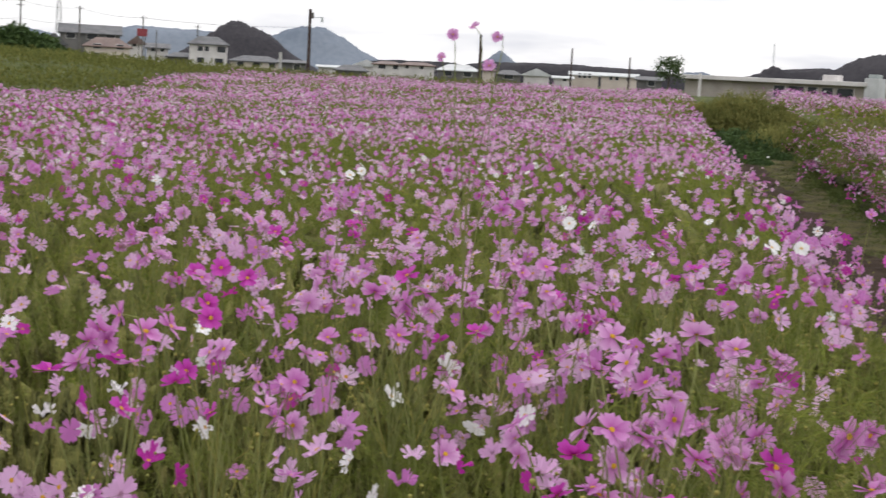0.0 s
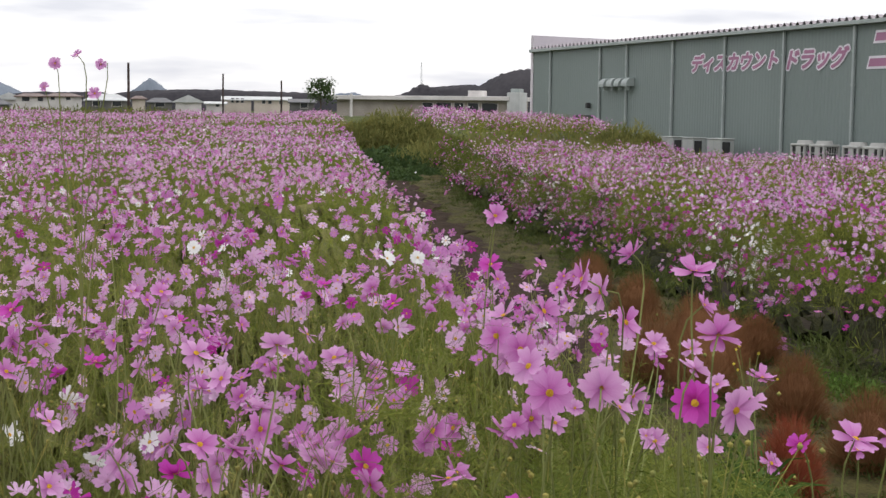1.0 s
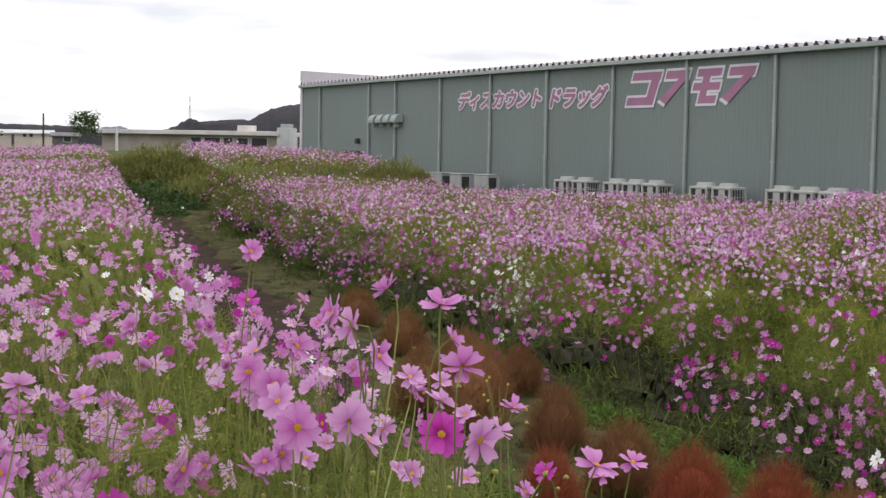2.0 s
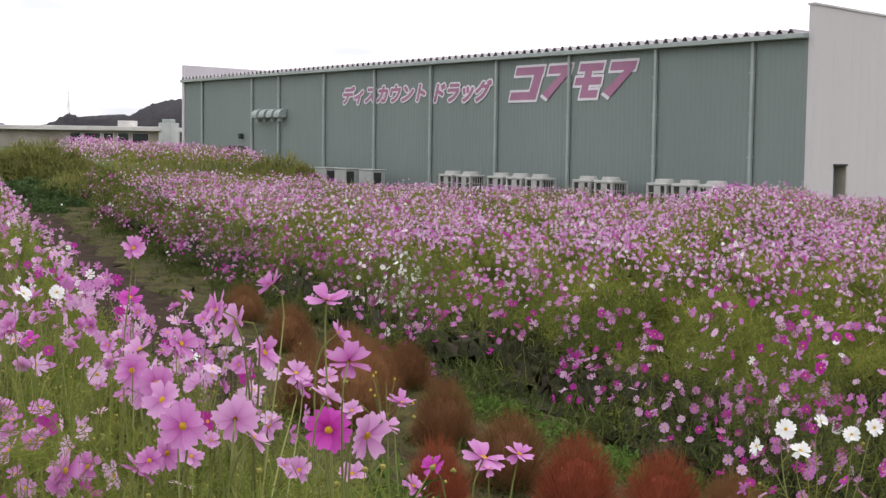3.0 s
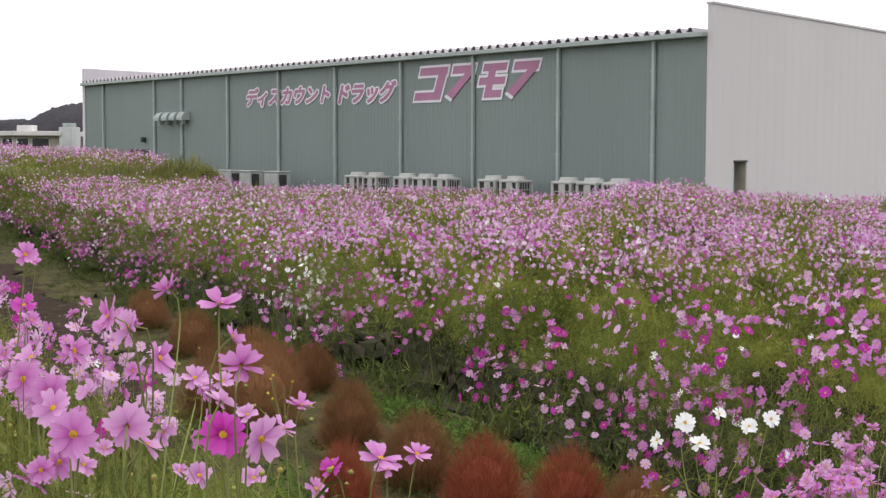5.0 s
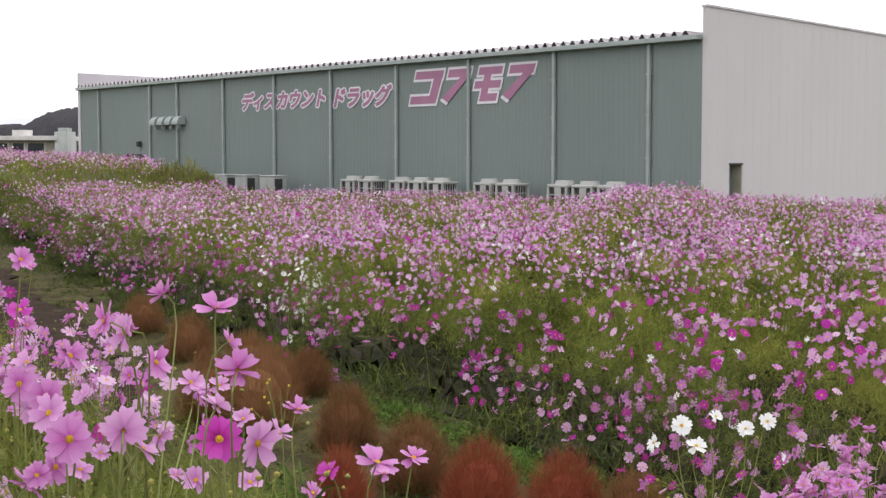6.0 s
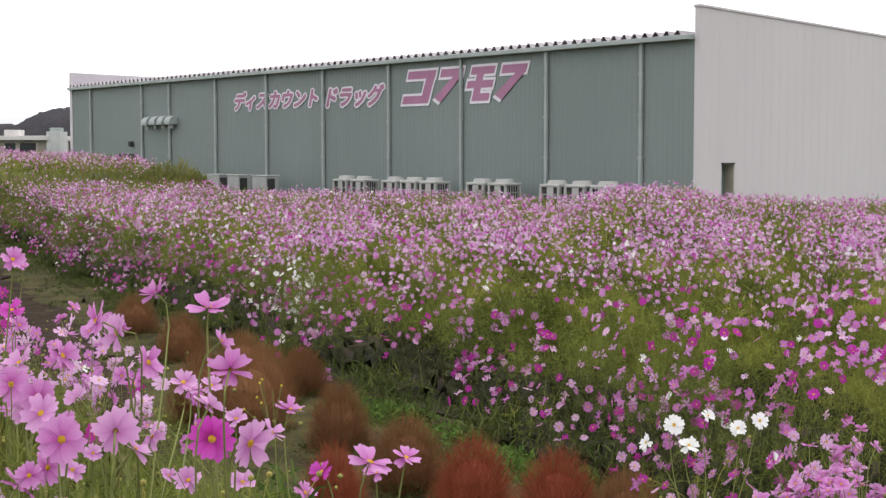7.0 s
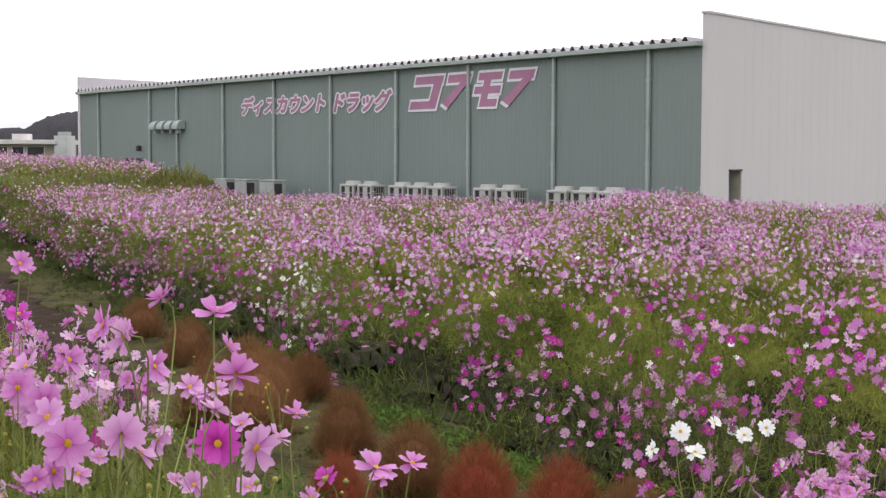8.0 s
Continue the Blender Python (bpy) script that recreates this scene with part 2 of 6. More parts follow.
def smooth(a, b, v):
    k = np.clip((np.asarray(v, float) - a) / (b - a), 0, 1)
    return k * k * (3 - 2 * k)


rng = np.random.default_rng(7)

# ================= the lie of the land =================
WALL_START, WALL_ALONG, WALL_OUT = np.array((-20.96, 85.35)), np.array((0.6186, -0.7857)), np.array((-0.7857, -0.6186))
STORE_GROUND = -0.5


def from_wall(x, y):
    return (x - WALL_START[0]) * WALL_OUT[0] + (y - WALL_START[1]) * WALL_OUT[1]


def lie(x, y):
    """Height of the ground: level by the path, rising to the far end, lower round the store."""
    x, y = np.asarray(x, float), np.asarray(y, float)
    rise = 0.65 * smooth(28, 72, y) * smooth(-6, -17, x) + 0.75 * smooth(80, 150, np.hypot(x, y)) * smooth(2, -20, x)
    rise = rise + 0.9 * smooth(75, 115, np.hypot(x, y)) * smooth(0.62, 0.86, np.arctan2(-x, y))
    along = (x - WALL_START[0]) * WALL_ALONG[0] + (y - WALL_START[1]) * WALL_ALONG[1]
    near = smooth(7.0, 3.5, from_wall(x, y)) * smooth(-75, -55, from_wall(x, y)) * smooth(-16, -6, along)
    return rise * (1 - near) + STORE_GROUND * near


def edge_left(y):
    """The right-hand edge of the cosmos field that the path runs along."""
    return np.interp(y, (-9, 0, 1.2, 2, 3, 4, 5, 6.3, 8.8, 10.8, 14.6, 19.3, 22.9, 31.9, 58.9, 90), (-0.7, -0.7, -0.4, 0.35, 0.05, -0.3, -0.68, -1.25, -2.5, -3.36, -5.0, -7.0, -8.5, -12.2, -23.6, -38))


def edge_dirt(y):
    """Where the bare earth of the path gives way to grass."""
    return np.interp(y, (-9, 2, 3, 5, 10, 15, 16.3, 19.1, 25.5, 36, 50, 65), (0.7, 0.7, 0.3, -0.7, -2.0, -3.5, -3.9, -5.2, -8.0, -12.4, -18.3, -25))


def edge_right(y):
    """The foot of the cosmos bed on the store's side of the path."""
    return np.interp(y, (-9, 2, 5, 8.0, 8.9, 9.4, 10.5, 11.1, 12.0, 12.6, 13.8, 16.1, 18.1, 21.7, 25.7, 33.7, 49.8, 60, 90), (3.6, 2.3, 1.5, 1.25, 1.05, 0.8, 0.42, 0.1, -0.6, -0.95, -1.45, -2.4, -3.5, -5.15, -6.95, -10.3, -16.3, -20, -33))


# ================= ground =================
def build_ground():
    steps = np.concatenate([np.arange(0, 60, 1.5), np.arange(60, 200, 7), np.geomspace(200, 4600, 14)])
    axis = np.concatenate([-steps[:0:-1], steps])
    gx, gy = np.meshgrid(axis, axis, indexing="ij")
    gz = lie(gx, gy) + rng.normal(0, 0.012, gx.shape)
    n = len(axis)
    verts = np.stack([gx, gy, gz], -1).reshape(-1, 3)
    i, j = np.meshgrid(np.arange(n - 1), np.arange(n - 1), indexing="ij")
    a = (i * n + j).ravel()
    tris = np.concatenate([np.stack([a, a + n, a + n + 1], -1), np.stack([a, a + n + 1, a + 1], -1)])
    ob = hang("ground", tri_mesh("ground", verts, tris), M_TURF)
    tagged(ob, "rough turf and weeds round the flower fields", "ground", kind="structure")
    # the bare path and the trodden grass beside it, two uneven strips laid on the ground
    ys = np.concatenate([np.linspace(-9, 3, 25)[:-1], np.linspace(3, 62, 160)])

    def strip(name, left, right, lift, material, label):
        rows = []
        for y in ys:
            l, r = left(y), right(y)
            for k in np.linspace(0, 1, 15):
                x = l + (r - l) * k + rng.normal(0, 0.04)
                rows.append((x, y + rng.normal(0, 0.05), float(lie(x, y)) + lift + 0.035 * math.sin(k * 3.14) + rng.normal(0, 0.016)))
        i, j = np.meshgrid(np.arange(len(ys) - 1), np.arange(14), indexing="ij")
        a = (i * 15 + j).ravel()
        tris = np.concatenate([np.stack([a, a + 1, a + 16], -1), np.stack([a, a + 16, a + 15], -1)])
        tagged(hang(name, tri_mesh(name, np.array(rows), tris), material), label, name, kind="structure")

    strip("path", lambda y: edge_left(y) - 0.6, lambda y: edge_dirt(y) + 0.12 * math.sin(y * 2.1) + 0.08 * math.sin(y * 5.3), 0.03, M_PATH, "dark bare earth path between the flower beds")
    strip("verge", lambda y: edge_dirt(y) - 0.2, lambda y: edge_right(y) + 0.3, 0.012, M_TRODDEN, "trodden olive green grass beside the path")
    strip("bed_soil", lambda y: edge_right(y) - 0.05, lambda y: edge_right(y) + 9, 0.03, M_SOIL_SHADE, "soil of the cosmos bed, its colour darkened with shade")


build_ground()


# ================= plants: parts in arrays =================
def flower_model(petals, fine):
    """A flower of unit width that faces +z: corners, petal triangles, disc triangles."""
    v, t, o = [(0, 0, 0)], [], 0
    for k in range(petals):
        a = 2 * math.pi * k / petals + 0.12 * math.sin(7.3 * k)
        lift = 0.05 + 0.05 * math.sin(2.4 * k + 0.6)

        def at(r, w, z):
            v.append((r * math.cos(a) - w * math.sin(a), r * math.sin(a) + w * math.cos(a), z))
            return len(v) - 1
        if fine == 2:
            il, ir = at(0.2, 0.085, 0.015), at(0.2, -0.085, 0.015)
            ml, mc, mr = at(0.36, 0.138, lift + 0.02), at(0.36, 0, lift - 0.03), at(0.36, -0.138, lift)
            ol, oc, orr = at(0.5, 0.085, lift + 0.012), at(0.455, 0, lift - 0.02), at(0.5, -0.085, lift + 0.012)
            t += [(o, ir, il), (il, ir, mc), (il, mc, ml), (ir, mr, mc), (ml, mc, ol), (mc, oc, ol), (mc, mr, orr), (mc, orr, oc)]
        elif fine == 1:
            ml, oc, mr = at(0.38, 0.125, lift + 0.02), at(0.52, 0, lift - 0.02), at(0.38, -0.125, lift)
            t += [(o, mr, ml), (ml, mr, oc)]
        else:
            ml, mr = at(0.45, 0.2, lift), at(0.45, -0.2, lift)
            t += [(o, mr, ml)]
    nd = 8 if fine == 2 else 4
    disc = []
    if fine:
        c = len(v)
        v.append((0, 0, 0.075))
        for k in range(nd):
            a = 2 * math.pi * k / nd
            v.append((0.088 * math.cos(a), 0.088 * math.sin(a), 0.025))
            disc.append((c, c + 1 + k, c + 1 + (k + 1) % nd))
    return np.array(v, float), np.array(t, int), np.array(disc, int).reshape(-1, 3)


MODELS = [flower_model(6, 0), flower_model(8, 1), flower_model(8, 2)]


def frames_for(normals, spin):
    """Turns that carry +z to each normal."""
    n = normals / np.linalg.norm(normals, axis=1, keepdims=True)
    ref = np.where(np.abs(n[:, 2:]) > 0.9, np.array([[1.0, 0, 0]]), np.array([[0, 0, 1.0]]))
    a = np.cross(ref, n)
    a /= np.linalg.norm(a, axis=1, keepdims=True)
    b = np.cross(n, a)
    c, s = np.cos(spin)[:, None], np.sin(spin)[:, None]
    return np.stack([c * a + s * b, c * b - s * a, n], -1)


def flower_arrays(places, normals, sizes, colours, fine):
    """Many flowers as arrays; slots 0 to 3 are the petals' colours, 4 the disc."""
    v, t, disc = MODELS[fine]
    n = len(places)
    turn = frames_for(normals, rng.uniform(0, 6.28, n))
    cup = rng.uniform(-1.2, 5.2, n)
    model = np.repeat(v[None], n, 0)
    model[:, :, 2] *= cup[:, None]
    if fine:
        model[:, -(5 if fine == 1 else 9):, 2] = v[-(5 if fine == 1 else 9):, 2]
    out = np.einsum("nij,nvj->nvi", turn, model) * sizes[:, None, None] + places[:, None]
    base = (np.arange(n) * len(v))[:, None, None]
    tris, slots = [(t[None] + base).reshape(-1, 3)], [np.repeat(colours, len(t))]
    if fine:
        tris.append((disc[None] + base).reshape(-1, 3))
        slots.append(np.full(n * len(disc), 4))
    return out.reshape(-1, 3), np.concatenate(tris), np.concatenate(slots)


def blade_arrays(feet, ways, lengths, widths, bent=False):
    """Many thin leaves: one triangle each, or three with a bend."""
    n = len(feet)
    ways = ways / np.linalg.norm(ways, axis=1, keepdims=True)
    side = np.cross(ways, rng.normal(size=(n, 3)))
    side /= np.linalg.norm(side, axis=1, keepdims=True) + 1e-9
    w, l = widths[:, None] / 2, lengths[:, None]
    tip = feet + ways * l
    if not bent:
        v = np.stack([feet - side * w, feet + side * w, tip], 1)
        return v.reshape(-1, 3), np.arange(n * 3).reshape(-1, 3)
    mid = feet + ways * l * 0.55
    tip = tip + np.array([0, 0, -0.22]) * l + rng.normal(0, 0.06, (n, 3)) * l
    v = np.stack([feet - side * w, feet + side * w, mid - side * w * 0.8, mid + side * w * 0.8, tip], 1)
    t = np.array([(0, 1, 3), (0, 3, 2), (2, 3, 4)])
    return v.reshape(-1, 3), (t[None] + (np.arange(n) * 5)[:, None, None]).reshape(-1, 3)


def joined(pieces):
    vs, ts, ss, off = [], [], [], 0
    for v, t, s in pieces:
        vs.append(v), ts.append(t + off), ss.append(s)
        off += len(v)
    return np.concatenate(vs), np.concatenate(ts), np.concatenate(ss)


def ring_points(r0, r1, az0, az1, density):
    n = int(density * 0.5 * radians(az1 - az0) * (r1 * r1 - r0 * r0))
    r, a = np.sqrt(rng.uniform(r0 * r0, r1 * r1, n)), np.radians(rng.uniform(az0, az1, n))
    return np.stack([-np.sin(a) * r, np.cos(a) * r], -1)


def wobble(x, y, scale, seed):
    """A soft, uneven height map out of a few waves."""
    r = np.random.default_rng(seed)
    out = np.zeros_like(np.asarray(x, float))
    for k in range(9):
        a, f = r.uniform(0, 6.28), scale * r.uniform(0.4, 1.8)
        out += np.sin((x * math.cos(a) + y * math.sin(a)) * f + r.uniform(0, 6.28))
    return out / 4.5


def colour_mix(n, x, y, shares, seed):
    """Petal colours: pale, pink, magenta, white, in drifts."""
    drift = wobble(x, y, 0.9, seed) * 0.16
    u = np.clip(rng.uniform(0, 1, n) + drift, 0, 0.9999)
    return np.searchsorted(np.cumsum(shares), u).clip(0, 3)


def height_left(x, y):
    d = edge_left(y) - x
    return (1.2 + 0.22 * smooth(0.5, 0.38, np.arctan2(-x, y)) * smooth(40, 72, y) + 0.13 * wobble(x, y, 1.1, 3) + 0.08 * wobble(x, y, 0.4, 4) + 0.28 * smooth(7, 2, np.hypot(x, y)) * smooth(1.6, 0.2, d)) * (0.72 + 0.28 * smooth(-0.1, 0.5, d))


def height_right(x, y):
    d = x - edge_right(y)
    turn = np.arctan2(x, y)
    far = (0.46 + 0.24 * smooth(-0.27, -0.32, turn)) * smooth(40, 62, y) + 0.3 * smooth(0.09, 0.13, turn) * smooth(0.19, 0.165, turn) * smooth(22, 30, y)
    return (0.95 + far + 0.10 * wobble(x, y, 1.3, 5) + 0.14 * wobble(x, y, 4.2, 6) * smooth(3.5, 0.5, d)) * (0.5 + 0.5 * smooth(-0.2, 0.75, d + 0.25 * wobble(x, y, 2.6, 7)))


def in_left(x, y):
    far = np.hypot(x, y)
    return (x < edge_left(y) + 0.25 * wobble(x, y, 2.3, 8)) & (far < 84 + 6 * wobble(x, y, 0.15, 9) - 40 * smooth(0.69, 0.80, np.arctan2(-x, y)))


def clear_of_singles(x, y):
    return ~((x > -1.15 + 0.08 * wobble(x, y, 6, 77)) & (np.hypot(x, y) < 4.2))


def in_right(x, y):
    reach = np.interp(np.degrees(np.arctan2(-x, y)), (-80, -26, -12, -4, 3, 8, 10, 11.5, 13.5, 26), (20, 36, 38.5, 39.5, 42, 46, 48, 66, 80, 92))
    return ((x > edge_right(y) + 0.3 * wobble(x, y, 1.9, 12)) & (from_wall(x, y) > 5.2)
            & ~((np.hypot(x, y) > 48 + 1.5 * wobble(x, y, 0.7, 15)) & (np.hypot(x, y) < 59 + 2 * wobble(x, y, 0.5, 16)))
            & (np.hypot(x, y) < reach + 1.2 * wobble(x, y, 0.9, 13)))


PETALS = [M_PALE, M_PINK, M_MAGENTA, M_WHITE, M_DISC]


def sow(name, label, inside, height, rings, leaf, stem, shares, seed, side_bloom, patchy=0.0, clumps=9.0, sparse_foot=0.0, leaf_top=0.57, uneven=0.11, crown=1.5, inner=0.0, hollow=0.0, mound=0.0, bunched=0.8):
    """A stand of cosmos: flowers, their stems and the feathery leaves, ring by ring out from the path."""
    blooms, greens = [], []
    for r0, r1, az0, az1, per_m2, fine, leaves_m2, leaf_len, leaf_wide, bent, size in rings:
        p = ring_points(r0, r1, az0, az1, per_m2)
        plant, aim = np.zeros(len(p)), rng.uniform(0, 6.28, len(p))
        if r1 <= 26 and len(p):
            mids = ring_points(r0, r1, az0, az1, per_m2 / 8)
            near, pick = rng.uniform(0, 1, len(p)) < 0.82, rng.integers(0, len(mids), len(p))
            p[near] = (mids[pick] + rng.normal(0, 0.085, p.shape))[near]
            plant = np.where(near, rng.normal(0, 0.07, len(mids))[pick], 0)
            aim = np.where(near, rng.uniform(0, 6.28, len(mids))[pick] + rng.normal(0, 0.7, len(p)), aim)
        drift = 0.7 * wobble(p[:, 0], p[:, 1], 1.2, seed) + bunched * wobble(p[:, 0], p[:, 1], 4.5, seed + 1)
        thin = drift + inner * smooth(1.2, 3.2, p[:, 0] - edge_right(p[:, 1])) > rng.uniform(-1.0 + patchy, 0.75 + patchy, len(p))
        foot_thin = rng.uniform(0, 1, len(p)) < 1 - sparse_foot * smooth(2.4, 0.2, p[:, 0] - edge_right(p[:, 1]))
        lull = rng.uniform(0, 1, len(p)) < 1 - 0.75 * np.exp(-((p[:, 0] - 2.3) / 1.5) ** 2 - ((p[:, 1] - 12.3) / 1.6) ** 2)
        stay = inside(p[:, 0], p[:, 1]) & thin & foot_thin & lull & (clear_of_singles(p[:, 0], p[:, 1]) | (rng.uniform(0, 1, len(p)) < 0.03))
        p, plant, aim = p[stay], plant[stay], aim[stay]
        n = len(p)
        h = height(p[:, 0], p[:, 1])
        z = lie(p[:, 0], p[:, 1]) + h * (1.02 - side_bloom * rng.beta(1.1, 2.6, n)) + plant + rng.normal(0, 0.035, n) + rng.exponential(0.03, n)
        tilt, turn = np.radians(rng.uniform(12, 100, n)), aim
        nrm = np.stack([np.sin(tilt) * np.cos(turn), np.sin(tilt) * np.sin(turn) - 0.25, np.cos(tilt)], -1)
        heads = np.column_stack([p, z])
        blooms.append(flower_arrays(heads, nrm, rng.normal(size, size * 0.14, n).clip(size * 0.5, size * 1.4),
                                    colour_mix(n, p[:, 0], p[:, 1], shares, seed + 2), fine))
        if fine:
            foot = heads - np.column_stack([rng.normal(0, 0.08, (n, 2)), h * rng.uniform(0.35, 0.8, n)])
            way = heads - foot
            v, t = blade_arrays(foot, way, np.linalg.norm(way, axis=1) * 0.99, np.full(n, 0.0045 if fine == 2 else 0.007))
            greens.append((v, t, np.ones(len(t), int)))
        q = ring_points(r0, r1, az0, az1, leaves_m2 / 5)
        grown = np.ones(len(q))
        if r1 <= 26:
            mids = ring_points(r0, r1, az0, az1, clumps)
            pick = rng.integers(0, len(mids), len(q))
            off, spread = rng.normal(0, 1, q.shape), 0.31 / math.sqrt(clumps)
            q = mids[pick] + off * spread
            grown = (1 - np.abs(rng.normal(0, uneven, len(mids)))).clip(0.4, 1)[pick] * (1 - mound * ((off ** 2).sum(1) / 5).clip(0, 1))
        ok = inside(q[:, 0], q[:, 1]) & (rng.uniform(0, 1, len(q)) < 1 - hollow * smooth(2.3, 0.9, q[:, 0] - edge_right(q[:, 1])))
        q, grown = q[ok], grown[ok]
        hq = height(q[:, 0], q[:, 1]) * grown
        tall = rng.beta(2.2 * crown / 1.5, 1.5, len(q))
        c = np.column_stack([q, lie(q[:, 0], q[:, 1]) + hq * tall * (leaf_top + (0.92 - leaf_top) * smooth(3, 9, np.hypot(q[:, 0], q[:, 1])))])
        c = np.repeat(c, 5, 0) + rng.normal(0, leaf_len * 0.35, (len(c) * 5, 3))
        way = rng.normal(0, 1, (len(c), 3)) + np.array([0, 0, 0.75])
        v, t = blade_arrays(c, way, rng.uniform(0.5, 1.3, len(c)) * leaf_len, rng.uniform(0.6, 1.3, len(c)) * leaf_wide, bent)
        greens.append((v, t, np.zeros(len(t), int)))
    v, t, s = joined(blooms)
    tagged(hang(name + "_blossoms", tri_mesh("blossoms", v, t, s), PETALS), "dense " + label + " blossoms", "flowers", kind="stuff")
    v, t, s = joined(greens)
    tagged(hang(name + "_foliage", tri_mesh("foliage", v, t, s), [leaf, stem]), "feathery green foliage and stems of the " + label, "foliage", kind="stuff")


def undergrowth(name, label, inside, height, az0, az1, r0, r1, material, deep):
    """The close lower storey of leaves under the flowers."""
    rr = np.geomspace(r0, r1, 140)
    aa = np.radians(np.linspace(az0, az1, int(250 * (az1 - az0) / 54)))
    r, a = np.meshgrid(rr, aa, indexing="ij")
    x, y = -np.sin(a) * r, np.cos(a) * r
    x, y = x + rng.normal(0, 0.003, x.shape) * r, y + rng.normal(0, 0.003, x.shape) * r
    keep = inside(x, y)
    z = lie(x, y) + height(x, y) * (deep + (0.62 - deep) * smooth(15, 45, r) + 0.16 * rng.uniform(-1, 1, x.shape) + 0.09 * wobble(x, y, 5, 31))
    n = len(aa)
    i, j = np.meshgrid(np.arange(len(rr) - 1), np.arange(n - 1), indexing="ij")
    i, j = i.ravel(), j.ravel()
    ok = keep[i, j] & keep[i + 1, j] & keep[i, j + 1] & keep[i + 1, j + 1]
    b = (i * n + j)[ok]
    tris = np.concatenate([np.stack([b, b + n, b + n + 1], -1), np.stack([b, b + n + 1, b + 1], -1)])
    used, back = np.unique(tris, return_inverse=True)
    verts = np.stack([x, y, z], -1).reshape(-1, 3)[used]
    tagged(hang(name, tri_mesh("undergrowth", verts, back.reshape(-1, 3)), material), label, "foliage", kind="stuff")


# rings: from, to, bearings, flowers per square metre, detail, leaves per square metre, their length and width, bent, flower width
LEFT_RINGS = [(1.0, 3.6, 58, 118, 80, 1, 1600, 0.09, 0.004, False, 0.074),
              (3.6, 9, 57, 105, 40, 1, 700, 0.12, 0.008, False, 0.074),
              (9, 30, 55, 88, 22, 0, 160, 0.17, 0.017, False, 0.08),
              (1.6, 3.3, 5, 58, 54, 2, 9600, 0.08, 0.0013, True, 0.075),
              (3.3, 5, 5, 56, 58, 2, 8000, 0.085, 0.0015, True, 0.072),
              (5, 8, 5, 55, 60, 2, 5200, 0.10, 0.0032, False, 0.070),
              (8, 12, 5, 55, 64, 1, 2200, 0.11, 0.0064, False, 0.069),
              (12, 25, 8, 54, 56, 1, 720, 0.13, 0.0135, False, 0.059),
              (25, 45, 10, 54, 46, 0, 360, 0.17, 0.017, False, 0.060),
              (45, 86, 12, 54, 26, 0, 80, 0.24, 0.034, False, 0.074)]
RIGHT_RINGS = [(3.6, 12, -80, -26, 60, 1, 700, 0.13, 0.008, False, 0.062),
               (12, 36, -50, -26, 40, 0, 160, 0.17, 0.017, False, 0.07),
               (3.6, 8, -26, 6, 46, 2, 4200, 0.10, 0.0036, False, 0.062),
               (8, 12, -26, 12, 44, 2, 4300, 0.10, 0.0042, False, 0.060),
               (12, 18, -26, 18, 68, 1, 2300, 0.13, 0.0110, False, 0.051),
               (18, 25, -26, 22, 112, 0, 1050, 0.15, 0.0140, False, 0.052),
               (25, 48, -26, 24, 76, 0, 340, 0.17, 0.017, False, 0.061),
               (48, 92, 6, 26, 38, 0, 110, 0.24, 0.03, False, 0.084)]
sow("left_field", "pink and white cosmos", in_left, height_left, LEFT_RINGS, M_LEAF, M_STEM_FIELD, (0.51, 0.39, 0.09, 0.01), 40, 0.22)
sow("store_bed", "pink and white cosmos", in_right, height_right, RIGHT_RINGS, M_LEAF_DARK, M_STEM_BED_SHADE, (0.50, 0.36, 0.12, 0.02), 60, 0.55, 0.05, 2.6, 0.35, 0.94, 0.22, 3.4, 0.3, 0.97, 0.5, 1.4)
undergrowth("left_undergrowth", "close green undergrowth beneath the cosmos", in_left, height_left, 4, 105, 1.1, 88, M_UNDER, 0.58)
undergrowth("bed_undergrowth", "close undergrowth beneath the cosmos, shade darkened into its green", in_right, height_right, -70, 27, 4, 49, M_UNDER_BED_SHADE, 0.08)


